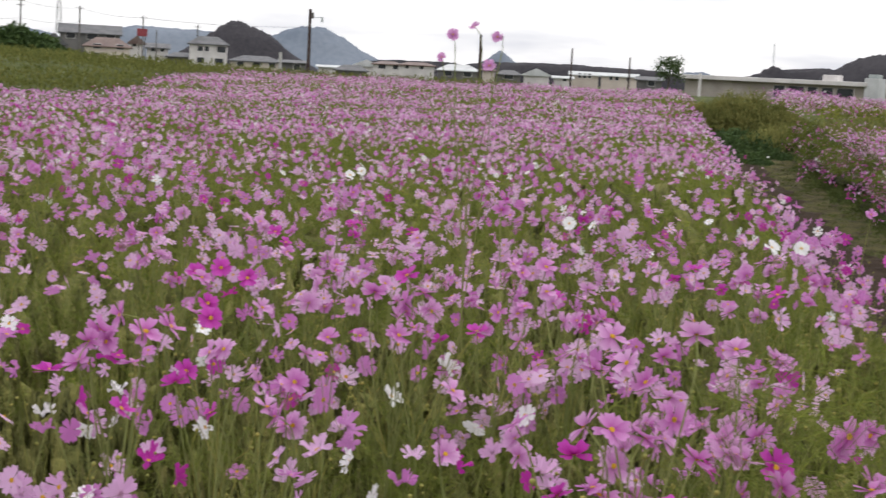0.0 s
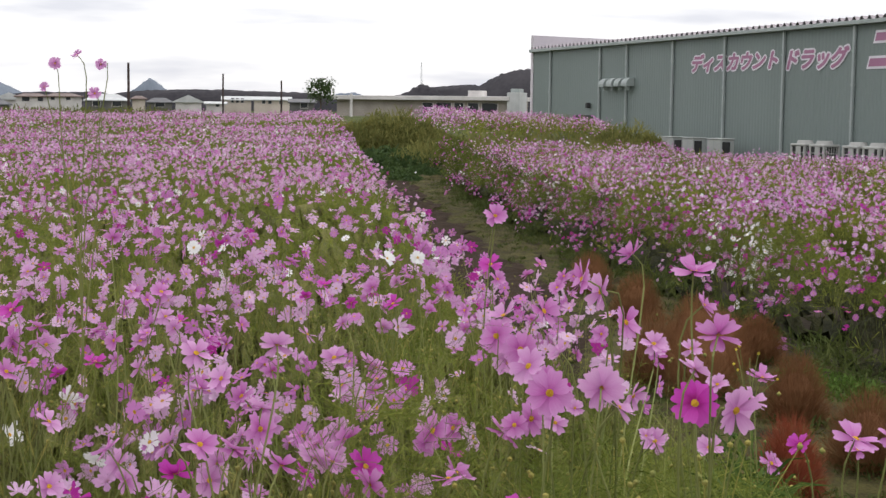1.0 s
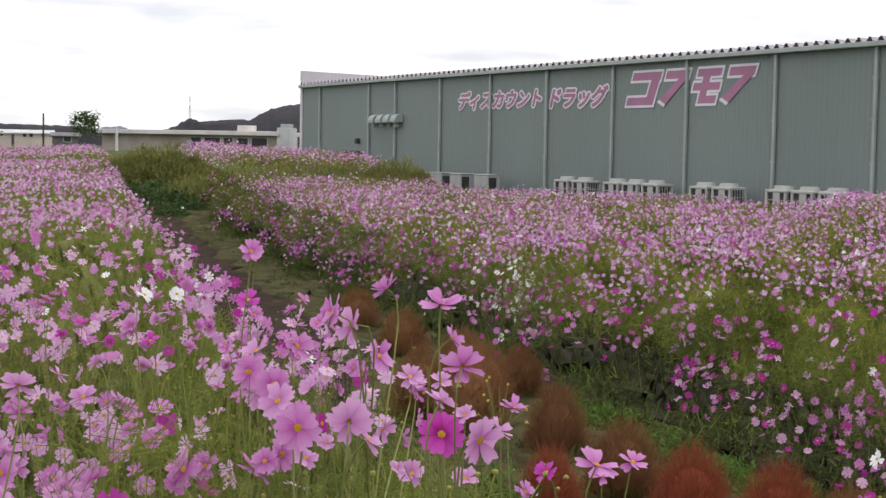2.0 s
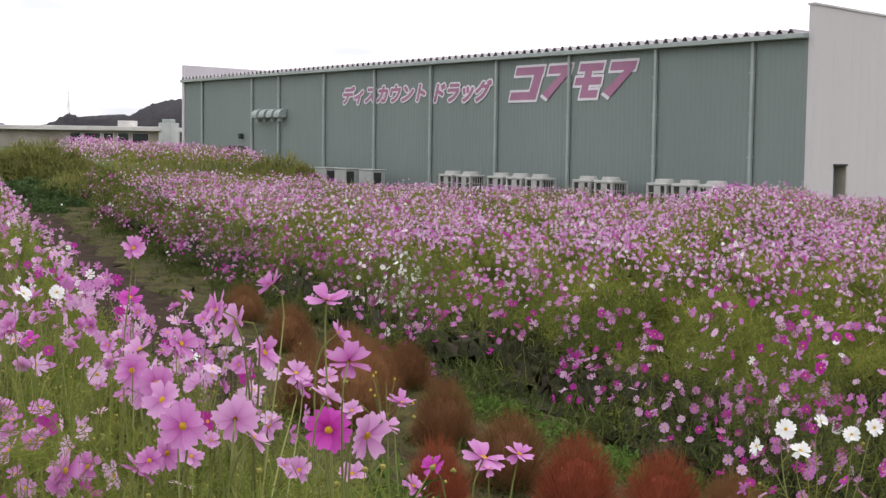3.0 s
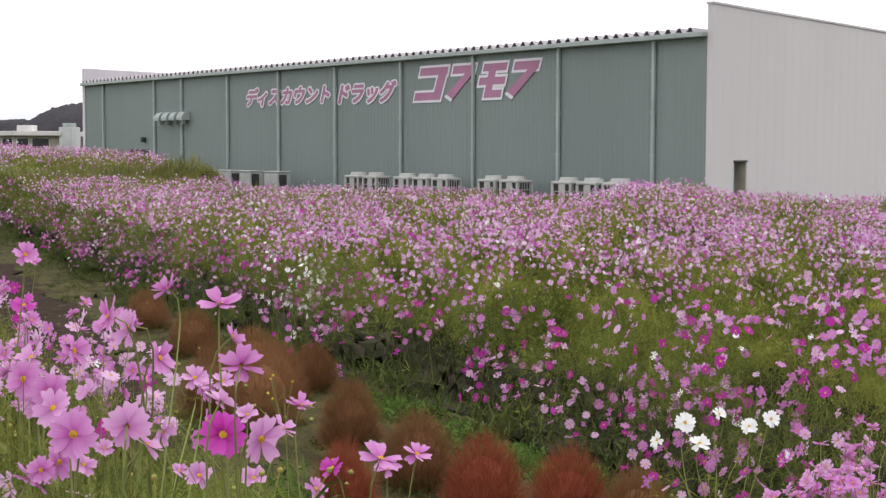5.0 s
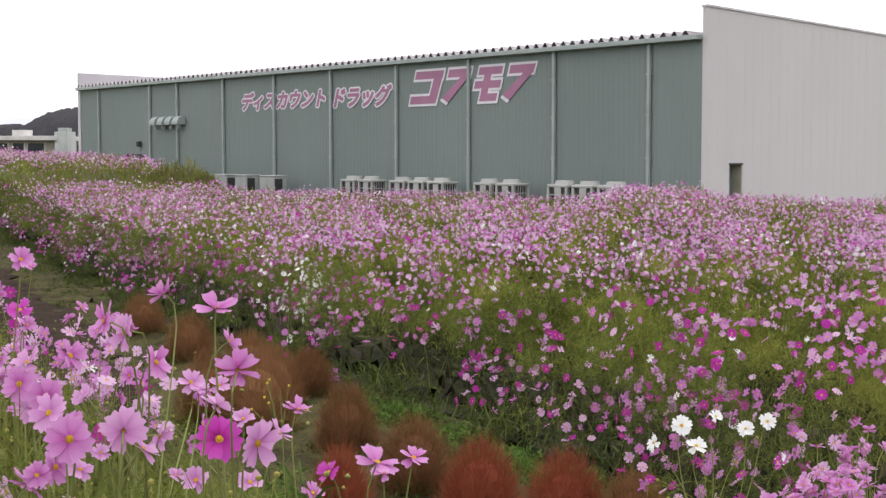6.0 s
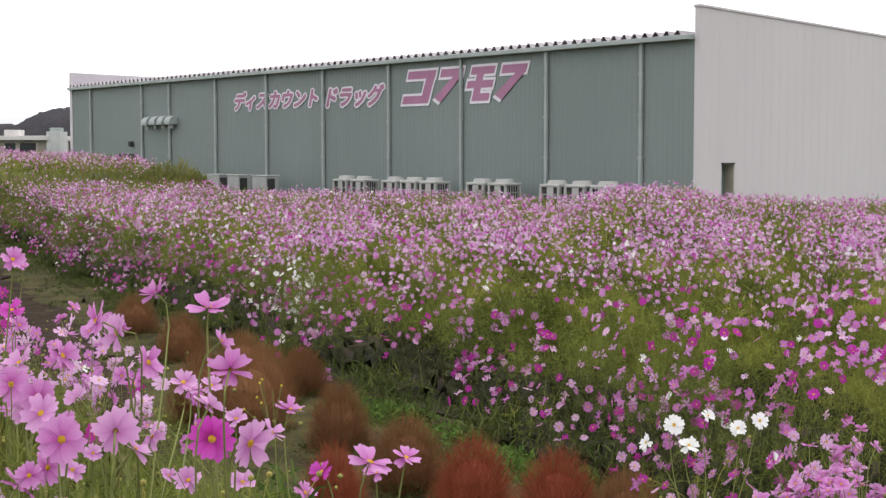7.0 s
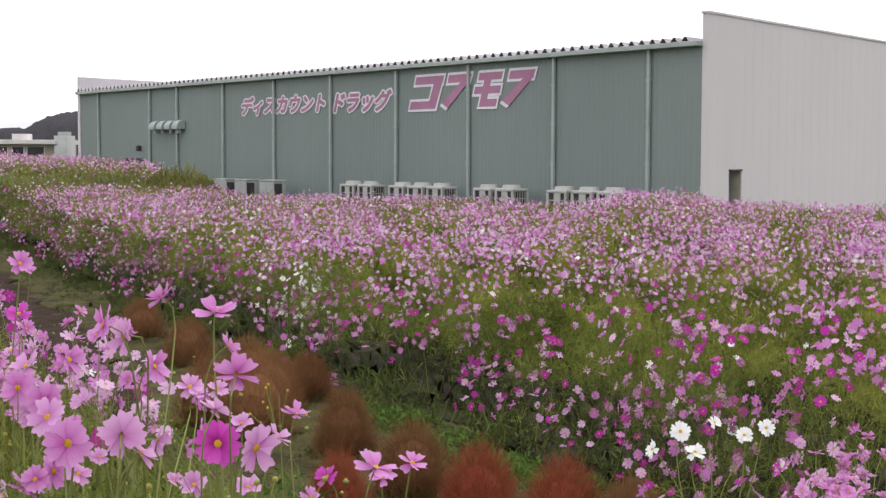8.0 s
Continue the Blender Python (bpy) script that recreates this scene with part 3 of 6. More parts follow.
def bed_flank():
    """Cosmos plants that lean out of the bed over the path: arching branches with feathery leaves and clusters of flowers."""
    r = np.random.default_rng(11)
    leaves, blooms = [], []
    y = 5.2
    while y < 47:
        slope = (float(edge_right(y + 0.3)) - float(edge_right(y - 0.3))) / 0.6
        out = np.array((-1.0, slope))
        out /= np.hypot(*out)
        for row in range(2):
            d = r.uniform(0.0, 0.3) + 0.32 * row
            foot = np.array((float(edge_right(y)), y)) - out * d + r.normal(0, 0.12, 2)
            top = r.uniform(0.75, 1.02) + 0.08 * row
            pale = r.uniform() < 0.008 or (13.7 < y < 14.5 and row == 0)
            for k in range(r.integers(4, 8)):
                turn = r.normal(0, 0.8)
                way = np.array((out[0] * math.cos(turn) - out[1] * math.sin(turn), out[0] * math.sin(turn) + out[1] * math.cos(turn)))
                reach, lift, droop = r.uniform(0.15, 0.55), top * r.uniform(0.78, 1.08), r.uniform(0.0, 0.22)

                def along(q):
                    q = np.atleast_1d(q)
                    z = float(lie(*foot)) + lift * (1 - (1 - q) ** 2) - droop * q ** 3
                    return np.column_stack([foot[0] + way[0] * reach * q ** 1.5, foot[1] + way[1] * reach * q ** 1.5, np.maximum(z, 0.05)])
                n = int(np.interp(y, (5, 12, 20, 47), (20, 22, 18, 10)))
                c = np.repeat(along(r.uniform(0.66, 1.03, n)), 3, 0) + r.normal(0, 0.04, (n * 3, 3))
                leaves.append((c, np.repeat(r.normal(0, 1, (n, 3)), 3, 0) + r.normal(0, 0.6, (n * 3, 3)) + np.array((0, 0, 0.5)), np.full(n * 3, y)))
                m = int(r.poisson((4.2 if k % 3 == 1 or (pale and k % 2) else 0.35) * np.interp(y, (9, 14, 22), (0.85, 1, 2))))
                if m:
                    at = along(r.uniform(0.72, 1.0, m)) + r.normal(0, 0.055, (m, 3)) + np.array((0, 0, 0.04 - 0.5 * max(0.0, r.uniform(-0.6, 1.0))))
                    kind = np.where(r.uniform(0, 1, m) < (0.85 if pale else 0.01), 3, r.choice((0, 1, 1, 1, 2, 2), m))
                    face = np.column_stack([way[0] * 0.6 + r.normal(0, 0.45, m), way[1] * 0.6 + r.normal(0, 0.45, m), r.uniform(-0.1, 1.0, m)])
                    blooms.append((at, face, r.uniform(0.05, 0.072, m), kind))
        y += float(np.interp(y, (5, 15, 47), (0.26, 0.3, 0.6)))
    # a drift of fuller plants further in
    for k in range(34):
        px, py = r.normal(2.75, 0.6), r.normal(9.3, 0.9)
        m = int(r.integers(4, 8))
        at = np.column_stack([r.normal(px, 0.09, m), r.normal(py, 0.09, m), np.full(m, float(lie(px, py)) + float(height_right(np.array(px), np.array(py))) * r.uniform(0.82, 1.08)) + r.normal(0, 0.05, m)])
        face = np.column_stack([r.normal(-0.2, 0.5, m), r.normal(-0.4, 0.5, m), r.uniform(0.0, 1.0, m)])
        blooms.append((at, face, r.uniform(0.052, 0.07, m), r.choice((0, 1, 1, 1, 2), m)))
    c, way, far = (np.concatenate([p[k] for p in leaves]) for k in range(3))
    v, t = blade_arrays(c, way, r.uniform(0.04, 0.10, len(c)) * np.interp(far, (5, 20, 47), (0.9, 1.2, 2.2)), r.uniform(0.7, 1.3, len(c)) * np.interp(far, (5, 12, 20, 47), (0.0026, 0.0036, 0.008, 0.02)))
    tagged(hang("flank_foliage", tri_mesh("flank_foliage", v, t), M_LEAF_FLANK_SHADE), "feathery cosmos leaves leaning over the path, shade put into their green", "foliage", kind="stuff")
    at, face, size, kind = (np.concatenate([p[k] for p in blooms]) for k in range(4))
    near = at[:, 1] < 16
    v, t, k = joined([flower_arrays(at[w], face[w], size[w], kind[w], fine) for w, fine in ((near, 2), (~near, 1))])
    tagged(hang("flank_blossoms", tri_mesh("flank_blossoms", v, t, k), PETALS), "clusters of pink and white cosmos blossoms leaning over the path", "flowers", kind="stuff")


bed_flank()


def edge_foliage():
    """Feathery cosmos leaves of the plants that stand along the path's edge."""
    n = 9500
    x, y = rng.uniform(-1.3, 0.35, n), rng.uniform(2.4, 6.2, n)
    ok = (x < edge_left(y) - 0.4 * smooth(4.0, 3.0, y) + 0.05 * wobble(x, y, 5, 81)) & (np.hypot(x, y) > 2.35)
    x, y = x[ok], y[ok]
    top = 1.1 + 0.5 * smooth(4.5, 2.6, y) + 0.16 * wobble(x, y, 4, 82)
    c = np.column_stack([x, y, lie(x, y) + top * (0.2 + 0.68 * rng.uniform(0, 1, len(x)) ** 0.8)])
    way = np.repeat(rng.normal(0, 1, (len(c), 3)) + np.array([0, 0, 0.5]), 9, 0) + rng.normal(0, 0.55, (len(c) * 9, 3))
    c = np.repeat(c, 9, 0) + rng.normal(0, 0.022, (len(c) * 9, 3))
    v, t = blade_arrays(c, way, rng.uniform(0.05, 0.13, len(c)), rng.uniform(0.0011, 0.0022, len(c)), True)
    tagged(hang("edge_foliage", tri_mesh("edge_foliage", v, t), M_LEAF), "feathery green cosmos leaves along the path's edge", "foliage", kind="stuff")


edge_foliage()


def scatter_buds(name, label, count, inside, height, az0, az1, r0, r1, stem):
    """Round flower buds on thin stalks that stand among and above the flowers."""
    q = ring_points(r0, r1, az0, az1, count)
    q = q[inside(q[:, 0], q[:, 1])]
    n = len(q)
    at = np.column_stack([q, lie(q[:, 0], q[:, 1]) + height(q[:, 0], q[:, 1]) * rng.uniform(0.7, 1.14, n)])
    octa = np.array([(1, 0, 0), (-1, 0, 0), (0, 1, 0), (0, -1, 0), (0, 0, 1), (0, 0, -1)], float)
    faces = np.array([(0, 2, 4), (2, 1, 4), (1, 3, 4), (3, 0, 4), (2, 0, 5), (1, 2, 5), (3, 1, 5), (0, 3, 5)])
    v = (octa[None] * rng.uniform(0.0042, 0.0068, n)[:, None, None] + at[:, None]).reshape(-1, 3)
    t = (faces[None] + (np.arange(n) * 6)[:, None, None]).reshape(-1, 3)
    foot = at - np.column_stack([rng.normal(0, 0.15, (n, 2)), rng.uniform(0.25, 0.6, n)])
    vb, tb = blade_arrays(at - (at - foot), at - foot, np.linalg.norm(at - foot, axis=1), np.full(n, 0.0036))
    v, t, k = joined([(v, t, np.zeros(len(t), int)), (vb, tb, np.ones(len(tb), int))])
    tagged(hang(name, tri_mesh(name, v, t, k), [M_BUD, stem]), label, "flower buds", kind="stuff")


scatter_buds("field_buds", "round yellow-green cosmos buds on thin stalks", 60, in_left, height_left, 4, 56, 1.8, 9, M_STEM)
scatter_buds("bed_buds", "round green cosmos buds on thin stalks", 30, in_right, height_right, -26, 12, 4, 12, M_STEM_FIELD)


# ================= the store =================
def store_at(s, out, z):
    p = WALL_START + WALL_ALONG * s + WALL_OUT * out
    return p[0], p[1], z


STORE_TURN = math.degrees(math.atan2(WALL_ALONG[1], WALL_ALONG[0]))  # local x along the wall, local -y out of it
S0, S1, EAVE, DEPTH = -2.6, 47.62, 5.97, 34.0
COLUMNS = [0.32, 6.99, 10.23, 15.24, 20.22, 25.16, 30.24, 35.16, 40.22, 45.09]


def ribbed(x0, x1, z0, z1, pitch=0.25, deep=0.011):
    """Upright ribbed sheet in the plane y = 0, ribs towards -y."""
    bm = bmesh.new()
    xs, n = [], max(1, round((x1 - x0) / pitch))
    for k in range(n):
        a = x0 + (x1 - x0) * k / n
        w = (x1 - x0) / n
        xs += [(a, 0), (a + 0.30 * w, 0), (a + 0.42 * w, -deep), (a + 0.88 * w, -deep)]
    xs.append((x1, 0))
    lo = [bm.verts.new((x, y, z0)) for x, y in xs]
    hi = [bm.verts.new((x, y, z1)) for x, y in xs]
    for k in range(len(xs) - 1):
        bm.faces.new((lo[k], lo[k + 1], hi[k + 1], hi[k]))
    return bm


def build_store():
    g = STORE_GROUND
    store = thing("store_building", (WALL_START[0], WALL_START[1], 0), "long low grey-green sheet-clad store with pale end wall", "building", turn=STORE_TURN)
    # solid core behind the cladding
    part("core", box(S0 + 0.25, S1 - 0.3, 0.12, DEPTH, g, EAVE - 1.1), M_SIDING, store)
    marks = [S0] + COLUMNS + [S1 - 0.12]
    for a, b in zip(marks[:-1], marks[1:]):
        if b - a > 0.2:
            part("wall_panel", ribbed(a, b, g + 0.25, EAVE), M_SIDING, store)
    part("plinth", box(S0, S1 - 0.12, -0.05, 0.1, g, g + 0.3), M_CONCRETE, store, "grey concrete plinth")
    for s in COLUMNS:
        bm = box(s - 0.065, s + 0.065, -0.15, -0.03, g + 0.1, EAVE - 0.02, 0.015)
        for z in (0.9, 2.4, 3.9, 5.3):
            add_box(bm, s - 0.105, s + 0.105, -0.163, -0.026, g + z, g + z + 0.06)
        part("downpipe", bm, M_TRIM, store, "pale grey-green square downpipe")
    # eaves gutter, fascia and folded roof
    part("gutter", box(S0 + 0.1, S1 - 0.14, -0.30, 0.02, EAVE - 0.1, EAVE + 0.07, 0.015), M_TRIM, store, "pale grey-green box gutter")
    bm = bmesh.new()
    prof, n = [], int((S1 - S0 - 0.3) / 0.5)
    for k in range(n):
        a = S0 + 0.15 + 0.5 * k
        prof += [(a, 0.0), (a + 0.2, 0.0), (a + 0.31, 0.15), (a + 0.39, 0.15)]
    prof.append((S0 + 0.15 + 0.5 * n, 0.0))
    rows = [[bm.verts.new((x, y, EAVE + 0.075 + z - 0.03 * (y + 0.3))) for x, z in prof] for y in (-0.27, DEPTH)]
    for k in range(len(prof) - 1):
        bm.faces.new((rows[0][k], rows[0][k + 1], rows[1][k + 1], rows[1][k]))
    part("roof", bm, M_ROOF, store, "folded metal roof sheets")
    # end walls with their raised parapets
    def end_wall(x0, x1, z0, z1, slope):
        bm = bmesh.new()
        pts = [(-0.06, g), (DEPTH, g), (DEPTH, z1 - slope * DEPTH), (-0.06, z1)]
        f = bm.faces.new([bm.verts.new((x0, y, z)) for y, z in pts])
        ex = bmesh.ops.extrude_face_region(bm, geom=[f])["geom"]
        bmesh.ops.translate(bm, vec=(x1 - x0, 0, 0), verts=[v for v in ex if isinstance(v, bmesh.types.BMVert)])
        bmesh.ops.recalc_face_normals(bm, faces=bm.faces[:])
        return bm
    part("far_end_wall", end_wall(S0 - 0.1, S0 + 0.22, g, 6.93, 0.016), M_PARAPET, store, "mauve-grey raised end wall")
    # the near end wall is made of pieces round its doorway
    x0, x1, top, fall = S1 - 0.12, S1 + 0.12, 6.95, 0.0497
    d0, d1, dz = 1.08, 1.74, 1.73
    for y0, y1, zb in ((-0.06, d0, g), (d0, d1, dz), (d1, DEPTH, g)):
        bm = bmesh.new()
        pts = [(y0, zb), (y1, zb), (y1, top - fall * (y1 + 0.32)), (y0, top - fall * (y0 + 0.32))]
        f = bm.faces.new([bm.verts.new((x0, y, z)) for y, z in pts])
        ex = bmesh.ops.extrude_face_region(bm, geom=[f])["geom"]
        bmesh.ops.translate(bm, vec=(x1 - x0, 0, 0), verts=[v for v in ex if isinstance(v, bmesh.types.BMVert)])
        bmesh.ops.recalc_face_normals(bm, faces=bm.faces[:])
        part("end_wall", bm, M_ENDWALL, store, "pale beige end wall")
    # shallow upright ribs of the end wall
    y = 0.0
    while y < 24:
        if not d0 - 0.1 < y < d1 + 0.02:
            part("wall_rib", box(x1, x1 + 0.0022, y, y + 0.03, g, top - fall * (y + 0.4) - 0.06), M_ENDWALL, store)
        y += 0.45
    bm = bmesh.new()
    vs = [bm.verts.new((x, y, top - fall * (y + 0.32) + z)) for y in (-0.10, DEPTH) for x, z in ((x0 - 0.04, 0.002), (x1 + 0.04, 0.002), (x1 + 0.04, 0.07), (x0 - 0.04, 0.07))]
    for k in range(4):
        bm.faces.new((vs[k], vs[(k + 1) % 4], vs[4 + (k + 1) % 4], vs[4 + k]))
    bm.faces.new(vs[:4]), bm.faces.new(vs[4:])
    bmesh.ops.recalc_face_normals(bm, faces=bm.faces[:])
    part("coping", bm, M_PARAPET, store, "thin metal coping strip")
    door = part("door", box(x0 - 0.5, x0 - 0.45, d0 + 0.05, d1 - 0.03, g, dz), M_DARK, store, "recessed dark steel door")
    part("door_handle", box(x0 - 0.45, x0 - 0.38, d1 - 0.16, d1 - 0.12, 0.5, 0.62), M_TRIM, door)
    part("door_reveal", box(x0 - 0.5, x1 - 0.01, d1 - 0.03, d1 - 0.002, g, dz - 0.025), M_DOOR, store, "beige side of the doorway")
    part("door_lintel", box(x0 - 0.5, x1 + 0.02, d0 - 0.02, d1 + 0.02, dz - 0.02, dz + 0.035), M_DARK, store)
    # vent hoods
    for s in (8.05, 8.95, 9.85, 10.75):
        bm = prism([(-0.5, 3.62), (0.0, 3.62), (0.0, 4.08), (-0.16, 4.08), (-0.33, 4.02), (-0.45, 3.90), (-0.5, 3.76)], 0, 0.6)
        ob = part("vent_hood", bm, M_TRIM, store, "pale rounded vent hood")
        ob.matrix_basis = Matrix(((0, 1, 0, s - 0.3), (1, 0, 0, -0.03), (0, 0, 1, 0), (0, 0, 0, 1)))
        part("pipe_stub", add_rod(bmesh.new(), (s, -0.25, 3.4), (s, -0.25, 3.64), 0.12, 0.12, 8), M_TRIM, store)
    part("wall_lamp", box(5.55, 5.8, -0.25, -0.03, 2.45, 2.75, 0.02), M_DARK, store, "small dark wall lamp")
    part("low_window", box(3.7, 6.2, -0.12, -0.03, 1.2, 2.05, 0.01), M_DARK, store, "low dark window")
    part("wall_bracket", box(S0 - 0.75, S0 - 0.1, 0.3, 0.36, 4.0, 4.06), M_TRIM, store)
    part("wall_bracket", box(S0 - 0.7, S0 - 0.1, 0.3, 0.36, 5.6, 5.66), M_TRIM, store)
    part("wall_bracket", box(S0 - 0.7, S0 - 0.1, 0.3, 0.36, 6.4, 6.46), M_TRIM, store)
    return store


store = build_store()


def lettering(words, s, z, high, wide, parent, slant, bold, rim):
    """Flat cut-out letters on the wall: a pale border sheet and the coloured letters on it, both thickened all round."""
    cu = bpy.data.curves.new("letters", "FONT")
    cu.body, cu.size, cu.shear, cu.fill_mode = words, 1.0, slant, "FRONT"
    tmp = bpy.data.objects.new("letters", cu)
    scene.collection.objects.link(tmp)
    bpy.context.view_layer.update()
    me = bpy.data.meshes.new_from_object(tmp.evaluated_get(bpy.context.evaluated_depsgraph_get()))
    bpy.data.objects.remove(tmp)
    me.calc_loop_triangles()
    co, tri = np.empty(len(me.vertices) * 3), np.empty(len(me.loop_triangles) * 3, np.int32)
    me.vertices.foreach_get("co", co)
    me.loop_triangles.foreach_get("vertices", tri)
    co, tri = co.reshape(-1, 3), tri.reshape(-1, 3)
    bpy.data.meshes.remove(me)
    lo, hi = co.min(0) - rim, co.max(0) + rim
    kx, kz = wide / (hi[0] - lo[0]), high / (hi[1] - lo[1])
    for name, material, thick, out in (("letter_border", M_SIGN_WHITE, rim, 0.034), ("letters", M_SIGN_PINK, bold, 0.044)):
        vs, ts = [], []
        for k in range(15):
            a, r = 2 * math.pi * k / 14, thick * (k < 14)
            p = co + np.array((r * math.cos(a), r * math.sin(a), 0))
            vs.append(np.column_stack([s + (p[:, 0] - lo[0]) * kx, np.full(len(p), -out - 0.0004 * k), z + (p[:, 1] - lo[1]) * kz]))
            ts.append(tri + k * len(co))
        hang(name, tri_mesh(name, np.concatenate(vs), np.concatenate(ts)), material, parent)


sign_a = thing("wall_sign", (WALL_START[0], WALL_START[1], 0), "slanted pink katakana lettering with pale borders on the wall", "sign", "wall lettering", STORE_TURN)
lettering("ディスカウント", 17.0, 4.12, 1.04, 7.75, sign_a, 0.28, 0.045, 0.125)
lettering("ドラッグ", 25.25, 4.06, 1.08, 4.7, sign_a, 0.28, 0.045, 0.125)


def brand_marks():
    """The store's big mark, as four groups of plain slanted strokes with pale borders."""
    sign = thing("wall_mark", (WALL_START[0], WALL_START[1], 0), "large slanted pink strokes with pale borders on the wall", "sign", "wall lettering", STORE_TURN)
    hook = [((0.02, 1.0), (1.0, 1.0), (1.0, 0.76), (0.02, 0.76)), ((0.70, 0.78), (0.98, 0.78), (0.92, 0.0), (0.64, 0.0)), ((0.0, 0.24), (0.72, 0.24), (0.72, 0.0), (0.0, 0.0))]
    fork = [((0.08, 1.0), (0.98, 1.0), (0.96, 0.76), (0.08, 0.76)), ((0.64, 0.80), (0.96, 0.80), (0.30, 0.0), (0.0, 0.16))]
    rack = [((0.06, 1.0), (0.94, 1.0), (0.94, 0.78), (0.06, 0.78)), ((0.0, 0.60), (0.98, 0.60), (0.98, 0.38), (0.0, 0.38)), ((0.30, 0.80), (0.56, 0.80), (0.56, 0.0), (0.30, 0.0)), ((0.50, 0.22), (0.94, 0.22), (0.94, 0.0), (0.50, 0.0))]
    for start, wide, strokes in ((31.15, 1.92, hook), (33.28, 1.62, fork), (35.28, 1.62, rack), (37.12, 1.62, fork)):
        for grow, out, material, name in ((0.10, 0.036, M_SIGN_WHITE, "stroke_border"), (0.0, 0.046, M_SIGN_PINK, "stroke")):
            for j, corners in enumerate(strokes):
                pts = [(start + u * wide, 4.15 + v * 1.34) for u, v in corners]
                mx, mz = sum(p[0] for p in pts) / 4, sum(p[1] for p in pts) / 4
                pts = [(x + math.copysign(grow, x - mx), z + math.copysign(grow, z - mz)) for x, z in pts]
                part(name, prism([(x + (z - 4.15) * 0.33, z) for x, z in pts], -out - 0.002 * j, -0.03), material, sign)


brand_marks()


def outdoor_unit():
    ob = thing("outdoor_unit", (0, 0, 0), "pale grey outdoor air-conditioning unit with fan shroud", "air conditioner", "units along the store wall")
    part("core", box(-0.46, 0.46, -0.34, 0.34, 0.12, 1.4), M_DARK, ob, "dark coil inside the casing")
    part("base", box(-0.52, 0.52, -0.40, 0.40, 0.0, 0.12), M_CONCRETE, ob)
    part("lid", box(-0.52, 0.52, -0.40, 0.40, 1.38, 1.48, 0.02), M_ACBODY, ob)
    part("fan_shroud", add_rod(bmesh.new(), (0, 0, 1.48), (0, 0, 1.62), 0.36, 0.32, 16), M_ACBODY, ob)
    for x in (-0.47, 0.47):
        for y in (-0.35, 0.35):
            part("corner_post", box(x - 0.045, x + 0.045, y - 0.045, y + 0.045, 0.12, 1.38), M_ACBODY, ob)
    part("service_panel", box(-0.14, 0.2, -0.385, -0.345, 0.12, 1.38, 0.01), M_ACBODY, ob)
    for z in (0.4, 0.75, 1.1):
        for y in (-0.37, 0.37):
            part("guard_rail", box(-0.44, 0.44, y - 0.012, y + 0.012, z, z + 0.03), M_ACBODY, ob)
        for x in (-0.49, 0.49):
            part("guard_rail", box(x - 0.012, x + 0.012, -0.32, 0.32, z, z + 0.03), M_ACBODY, ob)
    for side in (-1, 1):
        for k in range(5):
            y = -0.24 + k * 0.12
            part("guard_bar", box(side * 0.485 - 0.01, side * 0.485 + 0.01, y - 0.012, y + 0.012, 0.14, 1.38), M_ACBODY, ob)
    return ob


def place_units():
    first = outdoor_unit()
    spots = [28.75, 30.1, 32.35, 33.65, 34.95, 37.9, 39.2, 42.1, 43.4, 44.7]
    for k, s in enumerate(spots):
        m = pose(*store_at(s, 1.25, STORE_GROUND), 0, 0, STORE_TURN)
        if k == 0:
            first.matrix_world = m
        else:
            copy_thing(first, m)
    for s, w in ((17.45, 0.72), (19.6, 0.5), (22.0, 0.62)):
        ob = thing("equipment_box", store_at(s, 1.25, STORE_GROUND), "pale closed equipment cabinet by the store wall", "cabinet", "cabinets along the store wall", STORE_TURN)
        part("body", box(-w, w, -0.36, 0.36, 0.0, 1.5, 0.03), M_UNIT_GREY, ob)
        part("lid", box(-w - 0.03, w + 0.03, -0.39, 0.39, 1.5, 1.56, 0.02), M_UNIT_GREY, ob)
        part("side_grille", box(w, w + 0.02, -0.3, 0.12, 0.25, 1.4), M_DARK, ob)
        part("corner_strip", box(w, w + 0.03, -0.36, -0.3, 0.0, 1.5), M_UNIT_GREY, ob)
        part("door_gap", box(-0.012, 0.012, -0.364, -0.35, 0.1, 1.42), M_TRIM, ob)


place_units()
low_wall = part("low_wall", box(12, 46, -2.6, -2.45, STORE_GROUND, 0.22, 0.02), M_CONCRETE)
low_wall.matrix_world = pose(WALL_START[0], WALL_START[1], 0, 0, 0, STORE_TURN)
tagged(low_wall, "low pale concrete boundary wall", "wall", kind="structure")


